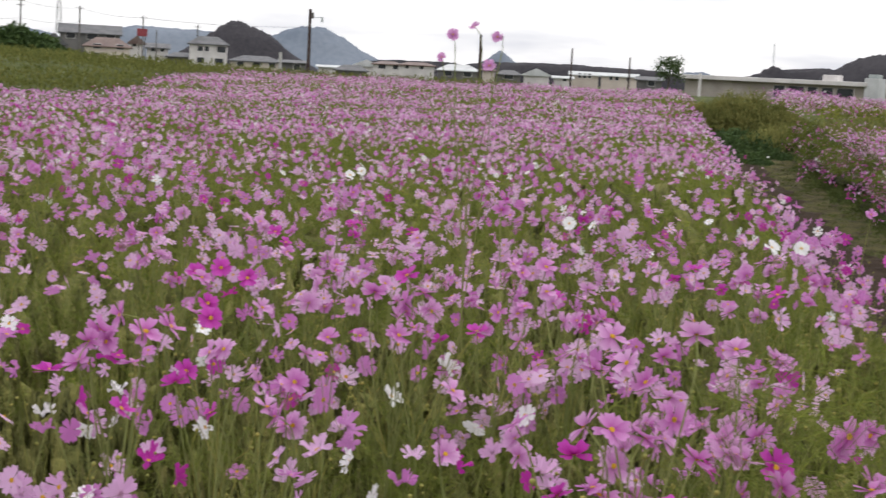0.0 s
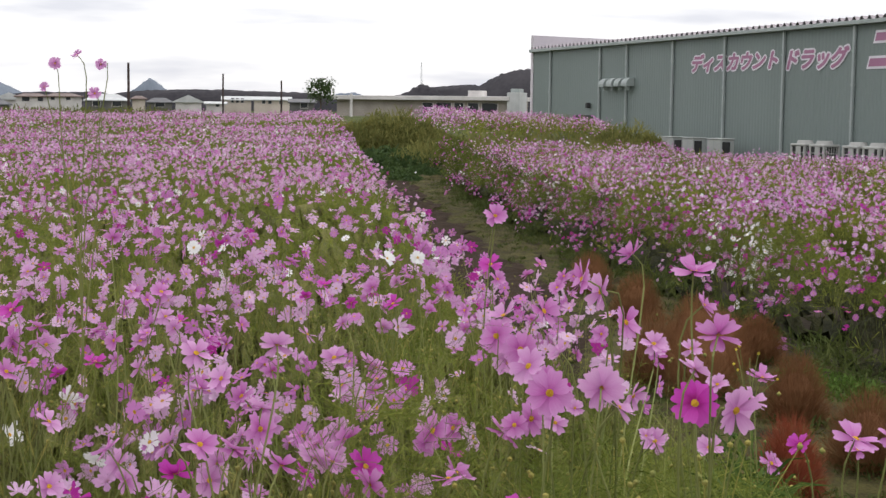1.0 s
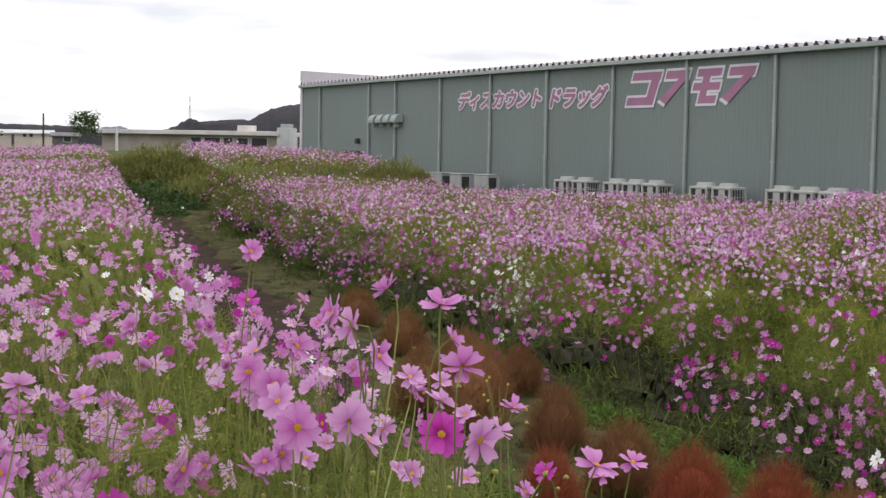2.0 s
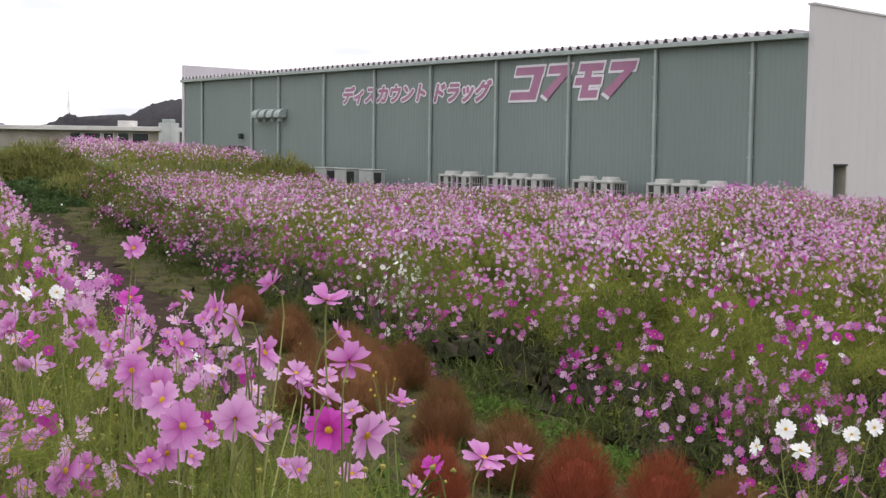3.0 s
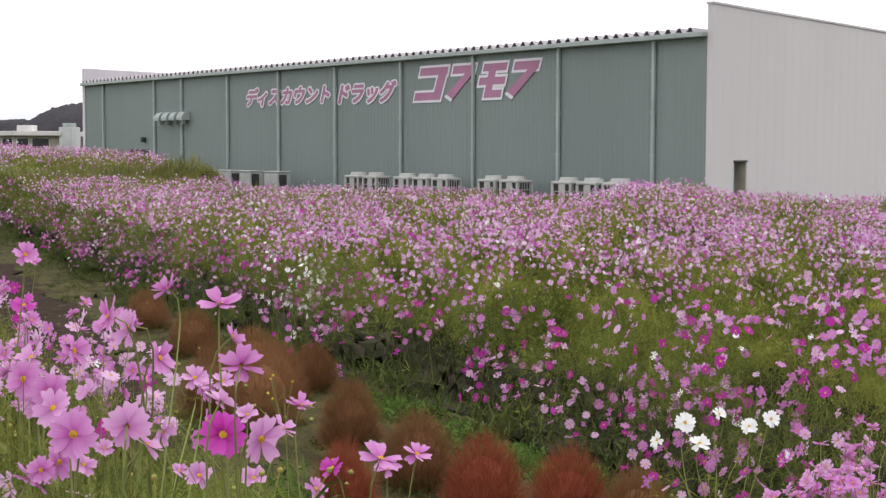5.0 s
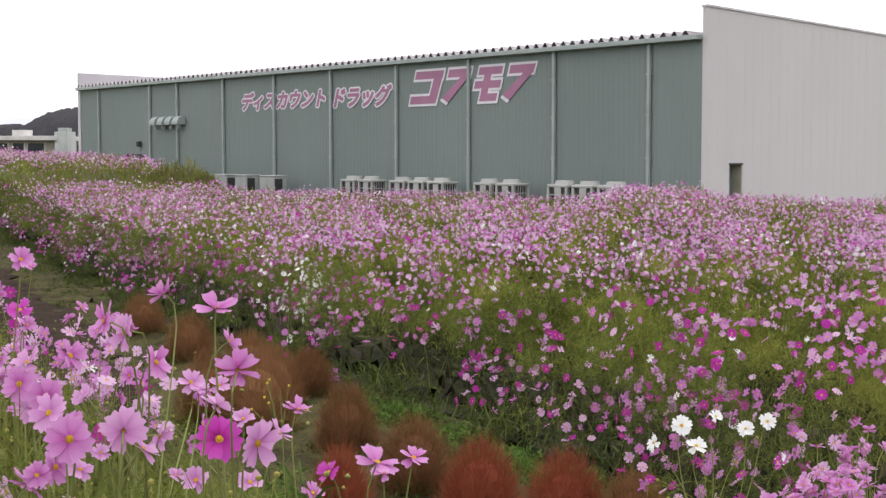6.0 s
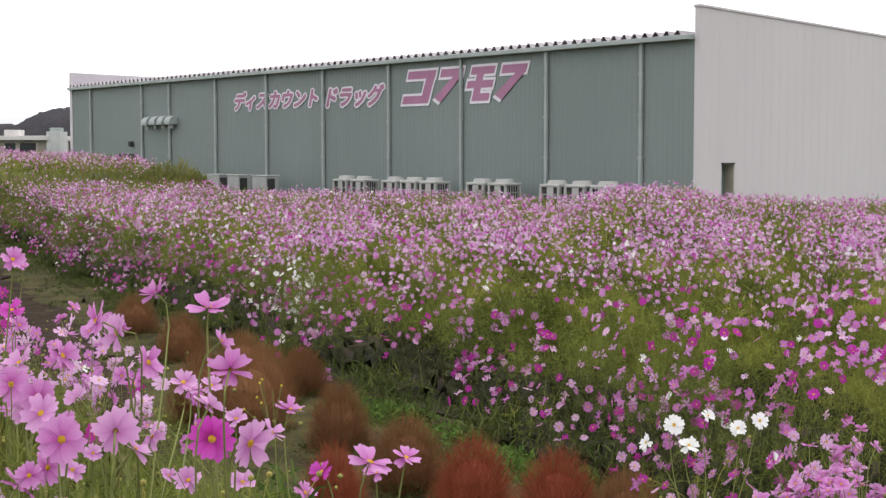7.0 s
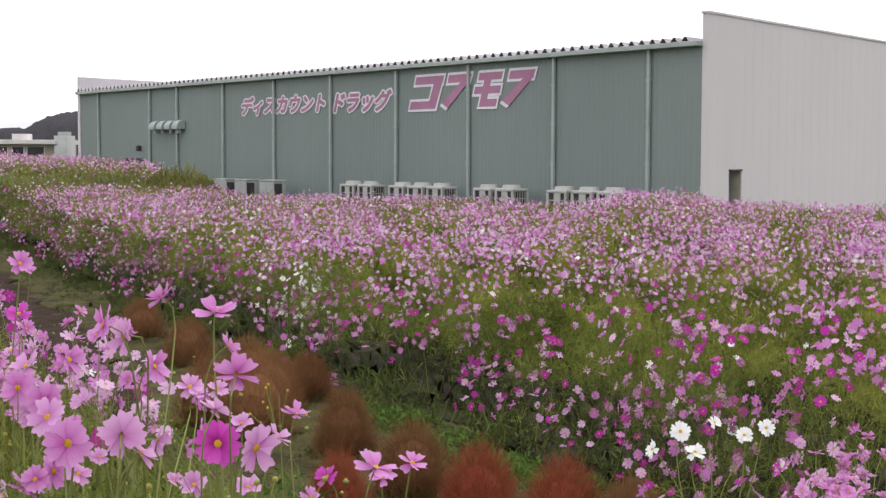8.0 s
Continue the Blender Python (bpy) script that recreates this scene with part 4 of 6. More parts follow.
# ================= far buildings, poles, hills =================
def house(az, dist, wide, deep, eaves, ridge, wall, roof, hip, label, windows=(), turn=0.0):
    x, y = bearing(az, dist)
    g = float(lie(x, y))
    ob = thing("house", (x, y, g), label, "house", "houses beyond the field", az + turn)
    w, d, e, r = wide / 2, deep / 2, eaves - g, ridge - g
    part("wall", box(-w, w, -d, d, 0, e), wall, ob)
    o = 0.5
    bm = bmesh.new()
    a = [bm.verts.new(p) for p in ((-w - o, -d - o, e), (w + o, -d - o, e), (w + o, d + o, e), (-w - o, d + o, e))]
    a2 = [bm.verts.new((v.co.x, v.co.y, e + 0.18)) for v in a]
    if hip == "front":
        t = [bm.verts.new((0, -d - o, r)), bm.verts.new((0, d + o, r))]
        faces = [(a2[0], a2[1], t[0]), (a2[1], a2[2], t[1], t[0]), (a2[2], a2[3], t[1]), (a2[3], a2[0], t[0], t[1])]
    else:
        k = w * 0.5 if hip else -0.0 + w + o
        t = [bm.verts.new((-k, 0, r)), bm.verts.new((k, 0, r))]
        faces = [(a2[0], a2[1], t[1], t[0]), (a2[1], a2[2], t[1]), (a2[2], a2[3], t[0], t[1]), (a2[3], a2[0], t[0])]
    for f in faces:
        bm.faces.new(f)
    for k in range(4):
        bm.faces.new((a[k], a[(k + 1) % 4], a2[(k + 1) % 4], a2[k]))
    bm.faces.new(a[::-1])
    bmesh.ops.recalc_face_normals(bm, faces=bm.faces[:])
    part("roof", bm, roof, ob)
    for wx, wz, ww, wh in windows:
        fr = part("window", box(wx - ww / 2, wx + ww / 2, -d - 0.06, -d + 0.05, wz - wh / 2, wz + wh / 2), M_HOUSE_WHITE, ob)
        part("pane", box(wx - ww / 2 + 0.08, wx + ww / 2 - 0.08, -d - 0.09, -d - 0.05, wz - wh / 2 + 0.08, wz + wh / 2 - 0.08), M_GLASS, fr)
    return ob


W2 = ((-2, 1.6, 1.6, 1.1), (1.8, 1.6, 1.8, 1.1))
house(45.45, 320, 12.4, 9, 7.4, 9.5, M_HOUSE_DARK, M_TILE_GREY, False, "large dark two-storey house with long grey roof", ((-4.0, 4.8, 2, 1.3), (0.5, 4.8, 2.4, 1.3), (4.2, 4.8, 2, 1.3)))
house(46.8, 300, 4.8, 6, 4.6, 7.0, M_HOUSE_DARK, M_TILE_GREY, "front", "dark timber porch house with grey gabled roof", ((0.2, 2.6, 1.2, 1.4),))
house(44.8, 285, 8.4, 6, 4.5, 6.4, M_HOUSE_BEIGE, M_TILE_BROWN, True, "low brown house with brown tiled roof", ((-1.9, 2.6, 1.6, 1.0), (2.4, 2.6, 1.4, 1.0), (-2.2, 0.9, 1.4, 1.0)))
house(43.7, 300, 2.8, 6, 5.6, 7.3, M_HOUSE_WHITE, M_TILE_BROWN, "front", "narrow white gabled house", ((-0.4, 3.6, 0.9, 1.0),))
house(42.9, 310, 4.4, 6, 5.0, 6.2, M_HOUSE_WHITE, M_TILE_GREY, False, "small white house with grey roof", ((-0.9, 3.0, 0.9, 1.0), (1, 3.0, 0.9, 1.0)))
house(42.0, 305, 5.5, 6, 3.4, 4.5, M_HOUSE_DARK, M_TILE_GREY, True, "low dark house with grey roof")
house(40.95, 300, 7.6, 7, 6.2, 8.0, M_HOUSE_WHITE, M_TILE_GREY, True, "white two-storey house with grey hipped roof", ((-1.6, 3.7, 1.2, 1.1), (-0.3, 3.7, 1.0, 1.1), (2.6, 3.7, 1.8, 1.3), (-1.5, 1.4, 1.6, 1.2), (2.2, 1.3, 1.8, 1.3)))
house(39.1, 290, 10.0, 6, 3.2, 4.5, M_HOUSE_BEIGE, M_TILE_GREY, True, "long low house with grey tiled roof", ((-3, 1.2, 1.4, 1), (0.2, 1.2, 1.6, 1), (3.2, 1.2, 1.4, 1)))
house(37.65, 280, 5.0, 5, 3.3, 4.0, M_HOUSE_DARK, M_TILE_GREY, False, "low dark shed with grey roof", ((0.8, 1.2, 1.4, 1.2),))
house(36.2, 300, 4.6, 5, 2.9, 3.5, M_HOUSE_WHITE, M_TILE_PALE, False, "low shed with pale roof")
house(35.35, 270, 5.8, 5, 2.4, 3.6, M_HOUSE_DARK, M_TILE_GREY, True, "low dark timber house with grey roof")
house(34.75, 310, 5.4, 7, 3.6, 5.1, M_HOUSE_WHITE, M_TILE_PALE, "front", "white house with pale gabled roof", ((1.0, 2.6, 1.2, 0.9),))
house(33.9, 300, 6.0, 7, 4.1, 4.9, M_HOUSE_WHITE, M_TILE_BROWN, True, "white house with brown roof", ((-1.2, 2.4, 1.6, 1.1), (1.6, 2.4, 1.2, 1.1)))
house(32.75, 300, 7.2, 7, 4.2, 5.0, M_HOUSE_WHITE, M_TILE_BROWN, True, "white house with brown roof", ((-2.0, 2.6, 0.9, 0.9), (1.0, 2.6, 1.0, 0.9)))
house(31.1, 290, 8.0, 7, 3.5, 4.9, M_HOUSE_DARK, M_TILE_PALE, True, "grey house with pale hipped roof", W2)
house(29.9, 310, 2.6, 4, 4.0, 4.8, M_HOUSE_BEIGE, M_TILE_BROWN, True, "small beige house with brown roof")
house(29.1, 330, 5.4, 6, 3.4, 4.6, M_HOUSE_DARK, M_TILE_GREY, True, "low dark house with grey roof", ((0, 1.6, 2.2, 1),))
house(28.0, 290, 5.0, 7, 3.4, 4.9, M_HOUSE_WHITE, M_TILE_PALE, "front", "white house with pale gabled roof", ((0.6, 2.3, 1.2, 0.8),))
house(26.95, 290, 3.6, 6, 3.1, 3.7, M_HOUSE_WHITE, M_TILE_PALE, False, "low white house with pale roof", ((0.4, 1.6, 0.9, 0.8),))
house(26.1, 300, 5.6, 6, 4.0, 4.9, M_HOUSE_BEIGE, M_TILE_PALE, False, "pale grey house with light roof", ((-1, 2.6, 0.7, 1.0), (0, 2.6, 0.7, 1.0), (1, 2.6, 0.7, 1.0)))
house(24.75, 290, 7.0, 6, 4.0, 4.8, M_HOUSE_BEIGE, M_TILE_PALE, False, "pale grey house with light roof", ((-1.6, 2.4, 0.8, 1.0), (-0.4, 2.4, 0.8, 1.0), (1.8, 2.4, 0.8, 1.0)))
house(23.55, 260, 4.2, 5, 3.4, 4.2, M_HOUSE_DARK, M_TILE_GREY, False, "dark roofed shed beside the tree", ((0.3, 1.6, 1.4, 1.0),))


def build_school():
    """The long flat-roofed building behind the field."""
    a, b = np.array(bearing(22.35, 206)), np.array(bearing(15.3, 196))
    m, d = (a + b) / 2, b - a
    turn, length = math.degrees(math.atan2(d[1], d[0])), float(np.hypot(*d))
    g = float(lie(*m))
    ob = thing("long_building", (m[0], m[1], g), "long low building with white flat roof edge", "building", turn=turn)
    h = length / 2
    part("wall", box(-h + 0.4, h - 0.4, 0.5, 9, 0, 2.6), M_SCHOOL, ob)
    part("roof_edge", box(-h, h, -0.6, 9.4, 2.35, 2.95, 0.05), M_HOUSE_WHITE, ob, "white flat roof edge")
    x = 0.2
    k = 0
    while x < h - 2.2:
        wide = (1.7, 2.4, 1.5)[k % 3]
        fr = part("window", box(x, x + wide, 0.42, 0.55, 0.4, 2.05), M_HOUSE_WHITE, ob)
        part("pane", box(x + 0.1, x + wide - 0.1, 0.38, 0.43, 0.46, 2.0), M_GLASS, fr)
        x += wide + (0.35, 0.3, 0.5)[k % 3]
        k += 1
    part("roof_box", box(h - 6.9, h - 4.8, 2, 4, 2.95, 3.75, 0.05), M_HOUSE_WHITE, ob, "white roof plant box")
    part("tank", box(h - 0.4, h + 1.4, -0.3, 3, 0, 3.5, 0.05), M_TILE_PALE, ob, "pale grey end block")
    part("tank_rail", box(h, h + 1.2, 0, 2, 3.5, 4.0, 0.05), M_TRIM, ob)


build_school()


def pole(az, dist, top, material, label, arm=0, thick=0.16):
    x, y = bearing(az, dist)
    g = float(lie(x, y))
    ob = thing("utility_pole", (x, y, g), label, "pole", "poles beyond the field", az)
    part("shaft", add_rod(bmesh.new(), (0, 0, -0.5), (0, 0, top - g), thick * 1.25, thick, 8), material, ob)
    for k in range(arm):
        part("crossarm", box(-0.7, 0.7, -0.05, 0.05, top - g - 0.5 - 0.8 * k, top - g - 0.38 - 0.8 * k), M_POLE, ob)
        for xx in (-0.6, 0, 0.6):
            part("insulator", add_rod(bmesh.new(), (xx, 0, top - g - 0.4 - 0.8 * k), (xx, 0, top - g - 0.15 - 0.8 * k), 0.06, 0.05, 6), M_HOUSE_WHITE, ob)
    return ob


p = pole(37.05, 250, 12.6, M_POLE_RED, "tall dark utility pole with a lamp arm", 0, 0.25)
part("lamp_arm", add_rod(bmesh.new(), (0, 0, 9.6), (2.0, 0, 9.9), 0.06, 0.05, 6), M_TRIM, p)
part("lamp", box(1.9, 2.25, -0.12, 0.12, 9.0, 9.9, 0.03), M_TRIM, p)
part("transformer", add_rod(bmesh.new(), (0.45, 0, 9.6), (0.45, 0, 10.6), 0.22, 0.22, 10), M_POLE, p)
for az, dist, top, mat_, arm, th in ((51.0, 250, 12.0, M_POLE, 1, 0.13), (48.03, 260, 12.0, M_POLE, 2, 0.13), (45.85, 300, 12.6, M_POLE, 1, 0.15), (43.47, 290, 11.1, M_POLE, 1, 0.14),
                                     (42.95, 300, 8.7, M_POLE, 0, 0.1), (41.38, 300, 10.2, M_POLE, 1, 0.12), (38.15, 250, 5.0, M_CONCRETE, 0, 0.25),
                                     (30.29, 230, 9.2, M_POLE_RED, 0, 0.18), (26.66, 220, 7.5, M_POLE_RED, 0, 0.12), (24.38, 220, 6.6, M_POLE_RED, 0, 0.12),
                                     (21.63, 190, 4.4, M_HOUSE_WHITE, 0, 0.16)):
    pole(az, dist, top, mat_, "slim utility pole beyond the field", arm, th)


def wire(a, b, sag, r=0.025):
    bm = bmesh.new()
    pts = [Vector(a).lerp(Vector(b), k / 8) - Vector((0, 0, sag * 4 * (k / 8) * (1 - k / 8))) for k in range(9)]
    for p0, p1 in zip(pts[:-1], pts[1:]):
        add_rod(bm, p0, p1, r, r, 4)
    tagged(part("overhead_wire", bm, M_WIRE), "thin dark overhead wire between poles", "wire", "overhead wires")


for (a0, d0, z0), (a1, d1, z1) in (((51.0, 250, 11.6), (48.03, 260, 11.6)), ((48.03, 260, 11.6), (45.85, 300, 12.2)), ((45.85, 300, 12.2), (43.47, 290, 10.7)),
                                   ((43.47, 290, 10.7), (37.05, 250, 9.5)), ((51.0, 250, 8.4), (48.03, 260, 8.6)), ((48.03, 260, 8.6), (45.85, 300, 9.4))):
    wire((*bearing(a0, d0), z0), (*bearing(a1, d1), z1), 0.5)


def red_sign(az, dist, low, high, wide):
    """A red sign board on two posts over the roofs."""
    x, y = bearing(az, dist)
    g = float(lie(x, y))
    ob = thing("sign_board", (x, y, g), "red sign board on two posts among the houses", "sign", turn=az)
    part("board", box(-wide / 2, wide / 2, -0.1, 0.1, low - g, high - g, 0.03), M_RED, ob)
    for k in (-1, 1):
        part("post", add_rod(bmesh.new(), (k * wide * 0.3, 0.15, -0.3), (k * wide * 0.3, 0.15, high - g - 0.2), 0.1, 0.1, 6), M_POLE, ob)


red_sign(43.5, 278, 6.9, 8.3, 1.9)


def radio_mast(az, dist, base, high, wide, material, label):
    """A tapering lattice mast: four legs, level frames and slanting braces."""
    mast = thing("radio_mast", (*bearing(az, dist), base), label, "mast", turn=az)
    for sx, sy in ((-1, -1), (1, -1), (1, 1), (-1, 1)):
        part("leg", add_rod(bmesh.new(), (sx * wide, sy * wide, 0), (sx * wide * 0.3, sy * wide * 0.3, high), wide * 0.17, wide * 0.1, 5), material, mast)
    for k in range(8):
        w, w2 = wide * (1 - 0.7 * k / 8), wide * (1 - 0.7 * (k + 1) / 8)
        z, z2 = high * k / 8, high * (k + 1) / 8
        bm = bmesh.new()
        for sx in (-1, 1):
            add_rod(bm, (-sx * w, -w, z), (sx * w2, -w2, z2), wide * 0.08, sides=4)
            add_rod(bm, (-w, sx * w, z), (w, sx * w, z), wide * 0.08, sides=4)
        part("brace", bm, material, mast)


radio_mast(18.83, 1200, el(1.06, 1200) - 3, 22, 0.8, M_TRIM, "thin pale lattice radio mast on the hill")
radio_mast(46.6, 900, 2.3, 48, 2.2, M_TILE_PALE, "tall pale lattice tower far behind the houses")


def hill(name, az, dist, wide, high, material, label, seed, shape=1.6, deep=0.6, base=0.0):
    """One wooded hill: a rounded mound with uneven slopes and a ragged tree line."""
    cx, cy = bearing(az, dist)
    n, m = 130, 34
    u, v = np.meshgrid(np.linspace(-1.3, 1.3, n), np.linspace(-1.2, 1.2, m), indexing="ij")
    r = np.sqrt(u * u + v * v)
    prof = np.exp(-np.abs(r * 1.45) ** shape)
    ragged = 1 + 0.05 * wobble(u * 9, v * 9, 1.0, seed) + 0.025 * wobble(u * 40, v * 30, 1.0, seed + 1) + 0.012 * np.random.default_rng(seed).normal(size=u.shape)
    z = base - 6 + (high - base + 6) * prof * ragged
    a = radians(az)
    lx, ly = u * wide / 2, v * wide / 2 * deep
    x, y = cx + lx * math.cos(a) - ly * math.sin(a), cy + lx * math.sin(a) + ly * math.cos(a)
    i, j = np.meshgrid(np.arange(n - 1), np.arange(m - 1), indexing="ij")
    b = (i * m + j).ravel()
    tris = np.concatenate([np.stack([b, b + m, b + m + 1], -1), np.stack([b, b + m + 1, b + 1], -1)])
    ob = hang(name, tri_mesh(name, np.stack([x, y, z], -1).reshape(-1, 3), tris), material)
    tagged(ob, label, "hill", "hills on the horizon", "structure")


hill("hill", 39.7, 1300, 160, el(1.72, 1300), M_HILL_NEAR, "steep dark wooded hill", 1, 2.0)
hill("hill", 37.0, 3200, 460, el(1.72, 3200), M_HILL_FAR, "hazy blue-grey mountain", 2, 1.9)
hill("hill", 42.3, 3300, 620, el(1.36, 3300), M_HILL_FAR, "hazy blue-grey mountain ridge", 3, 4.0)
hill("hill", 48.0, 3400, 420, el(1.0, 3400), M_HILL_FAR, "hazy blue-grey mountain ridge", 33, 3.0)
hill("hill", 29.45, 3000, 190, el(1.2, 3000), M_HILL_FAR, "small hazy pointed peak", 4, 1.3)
hill("hill", 26.5, 1500, 430, el(0.72, 1500), M_HILL_NEAR, "low dark wooded ridge", 5, 6.0, 0.3)
hill("hill", 32.5, 1550, 260, el(0.6, 1550), M_HILL_NEAR, "low dark wooded ridge", 6, 4.0, 0.3)
hill("hill", 18.75, 1200, 90, el(1.12, 1200), M_HILL_NEAR, "low dark wooded hill", 7, 1.5)
hill("hill", 17.2, 1215, 230, el(1.0, 1215), M_HILL_NEAR, "low dark wooded ridge", 77, 3.0, 0.3)
hill("hill", 14.2, 1150, 202, el(1.64, 1150), M_HILL_NEAR, "dark wooded hill behind the store", 8, 3.0)
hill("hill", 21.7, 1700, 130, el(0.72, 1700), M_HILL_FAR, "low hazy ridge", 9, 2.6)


def tree(az, dist, high, wide, label):
    x, y = bearing(az, dist)
    g = float(lie(x, y))
    ob = thing("tree", (x, y, g), label, "tree")
    bm = add_rod(bmesh.new(), (0, 0, -0.2), (0.1, 0, high * 0.55), 0.16, 0.07, 7)
    tips = []
    for k in range(9):
        a, z = k * 2.4, high * (0.28 + 0.05 * k)
        tip = (math.cos(a) * wide * 0.36, math.sin(a) * wide * 0.36, z + high * 0.2)
        add_rod(bm, (0.05, 0, z), tip, 0.05, 0.015, 5)
        tips.append(tip)
    part("trunk", bm, M_BARK, ob)
    tips += [(0.1, 0, high * 0.9), (-0.3, 0.1, high * 0.8), (0.35, 0.1, high * 0.74)]
    c = np.repeat(np.array(tips), 120, 0) + rng.normal(0, 1, (120 * len(tips), 3)) * np.array([wide * 0.12, wide * 0.12, high * 0.07])
    v, t = blade_arrays(c, rng.normal(size=c.shape), rng.uniform(0.2, 0.42, len(c)), rng.uniform(0.12, 0.26, len(c)))
    hang("crown", tri_mesh("crown", v, t), M_BUSH, ob, "open dark green crown")
    return ob


tree(22.85, 195, el(1.27, 195) - float(lie(*bearing(22.85, 195))), 3.6, "small open-crowned tree beyond the flower field")


def tuft(name, label, spots, material, count, length, wide, lean=0.35):
    """Tall grass or weeds: many long narrow blades over a rounded mound."""
    feet = []
    for x, y, rx, ry, h in spots:
        n = int(count)
        a, r = rng.uniform(0, 6.28, n), np.sqrt(rng.uniform(0, 1, n))
        px, py = x + np.cos(a) * r * rx, y + np.sin(a) * r * ry
        top = h * np.clip(1 - r * r, 0.08, 1) ** 0.6 * (1 + 0.18 * np.sin(px * 5.1) * np.cos(py * 4.3))
        feet.append(np.column_stack([px, py, lie(px, py) + top * rng.uniform(0.0, 0.75, n), top]))
    f = np.concatenate(feet)
    way = rng.normal(0, lean, (len(f), 3)) + np.array([0, 0, 1.0])
    v, t = blade_arrays(f[:, :3], way, f[:, 3] * rng.uniform(0.3, 0.55, len(f)) * length, rng.uniform(0.6, 1.4, len(f)) * wide, True)
    return tagged(hang(name, tri_mesh(name, v, t), material), label, "grass", kind="stuff")


def place(az, d):
    return bearing(az, d)


tuft("tall_grass", "tall yellow-green grass clump at the path's end", [(*place(20.1, 57), 2.3, 1.6, 2.0), (*place(21.5, 58), 1.5, 1.3, 1.5), (*place(18.8, 57), 1.6, 1.3, 1.5)], M_GRASS, 9000, 0.55, 0.035, 0.55)
tuft("weed_clump", "tall weeds beside the store", [(*place(10.6, 57), 1.7, 1.2, 1.85), (*place(9.9, 56), 1.1, 0.9, 1.5), (*place(11.3, 58), 1.1, 0.9, 1.4)], M_GRASS, 4600, 0.6, 0.03, 0.55)
tuft("weed_strip", "yellow-green weeds behind the bed", [(*place(a, d + 0.5 * (18 - a)), 1.9, 1.5, 0.95 + 0.15 * math.sin(a * 5 + d)) for a in np.arange(10.5, 18.9, 1.1) for d in (49.5, 53, 57.5)], M_GRASS, 650, 1.0, 0.04)
tuft("dark_weeds", "dark green leafy weeds at the path's end", [(*place(21.2, 48), 1.1, 1.4, 0.7), (*place(20.4, 44), 0.8, 1.0, 0.35), (*place(19.7, 42), 0.7, 0.9, 0.25), (*place(19.6, 49), 1.2, 1.5, 0.45), (*place(18.6, 50), 1.0, 1.5, 0.45), (*place(20.2, 53), 1.6, 1.5, 0.6), (*place(18.9, 45), 0.9, 1.2, 0.3)], M_BUSH, 1900, 0.8, 0.07, 0.9)
tuft("bank_grass", "yellow-green grass bank in front of the houses", [(*place(a, d + 4 * math.sin(a * 3 + d)), 0.055 * d, 0.045 * d, 0.42 + 0.004 * d) for d in (52, 64, 78, 94, 105, 116, 130, 145) for a in np.arange(41 if d < 90 else 30, 54, 2.2)], M_BANK, 460, 1.0, 0.10)
tuft("hedge", "dark green bushes in front of the big house", [(*place(a, 180), 4.5, 3.0, h) for a, h in ((49.4, 3.7), (48.3, 4.0), (47.5, 3.1), (46.8, 1.4), (50.6, 3.6))], M_BUSH, 3000, 0.7, 0.3, 1.2)
tuft("path_grass", "short green grass and weeds along the path", [(float(edge_dirt(y) * (1 - k) + edge_right(y) * k) + 0.1 + 0.15 * math.sin(y * 7 + k * 9), float(y), 0.3, 0.5, h * (1 + 0.5 * math.sin(y * 3.3 + k * 5)))
                                                                      for y in np.arange(4, 40, 0.7) for k, h in ((0.1, 0.05), (0.4, 0.07), (0.7, 0.1), (0.95, 0.2))], M_VERGE, 165, 2.3, 0.013, 0.9)
tuft("bed_foot_weeds", "dark green weeds at the foot of the cosmos bed", [(float(edge_right(y)) + 0.15 + 0.15 * math.sin(y * 4.1), float(y), 0.42, 0.6, 0.26 + 0.1 * math.sin(y * 2.7)) for y in np.arange(8.5, 34, 0.65)], M_VERGE, 260, 1.0, 0.012, 0.7)
tuft("leafy_weeds", "dark green leafy weeds below the tall cosmos", [(-0.44, 3.5, 0.24, 0.3, 1.5), (-0.38, 4.1, 0.22, 0.35, 1.32), (-0.55, 4.5, 0.28, 0.4, 1.32), (-0.5, 4.0, 0.22, 0.3, 1.38), (-0.62, 5.2, 0.3, 0.45, 1.12), (-0.36, 3.2, 0.16, 0.25, 1.4), (-0.25, 5.0, 0.22, 0.4, 0.75), (-0.64, 5.9, 0.35, 0.5, 1.02), (-1.1, 6.2, 0.4, 0.5, 0.7)], M_BUSH_LIGHT, 2300, 0.24, 0.011, 0.9)
tuft("fresh_weeds", "bright green low weeds at the foot of the bed", [(-0.05, 10.2, 0.42, 0.5, 0.17), (0.35, 9.4, 0.4, 0.5, 0.18), (0.75, 8.8, 0.35, 0.4, 0.2), (-0.4, 11.0, 0.42, 0.5, 0.17), (1.1, 8.0, 0.3, 0.4, 0.2), (-0.7, 11.6, 0.4, 0.4, 0.12)], M_FRESH, 1300, 0.9, 0.014, 1.0)
tuft("edge_weeds", "dark green weeds under the flowers at the path's edge", [(float(edge_left(y)) - 0.05, float(y), 0.35, 0.7, 0.4) for y in np.arange(4, 30, 0.9)], M_LEAF_DARK, 420, 0.9, 0.012, 0.8)


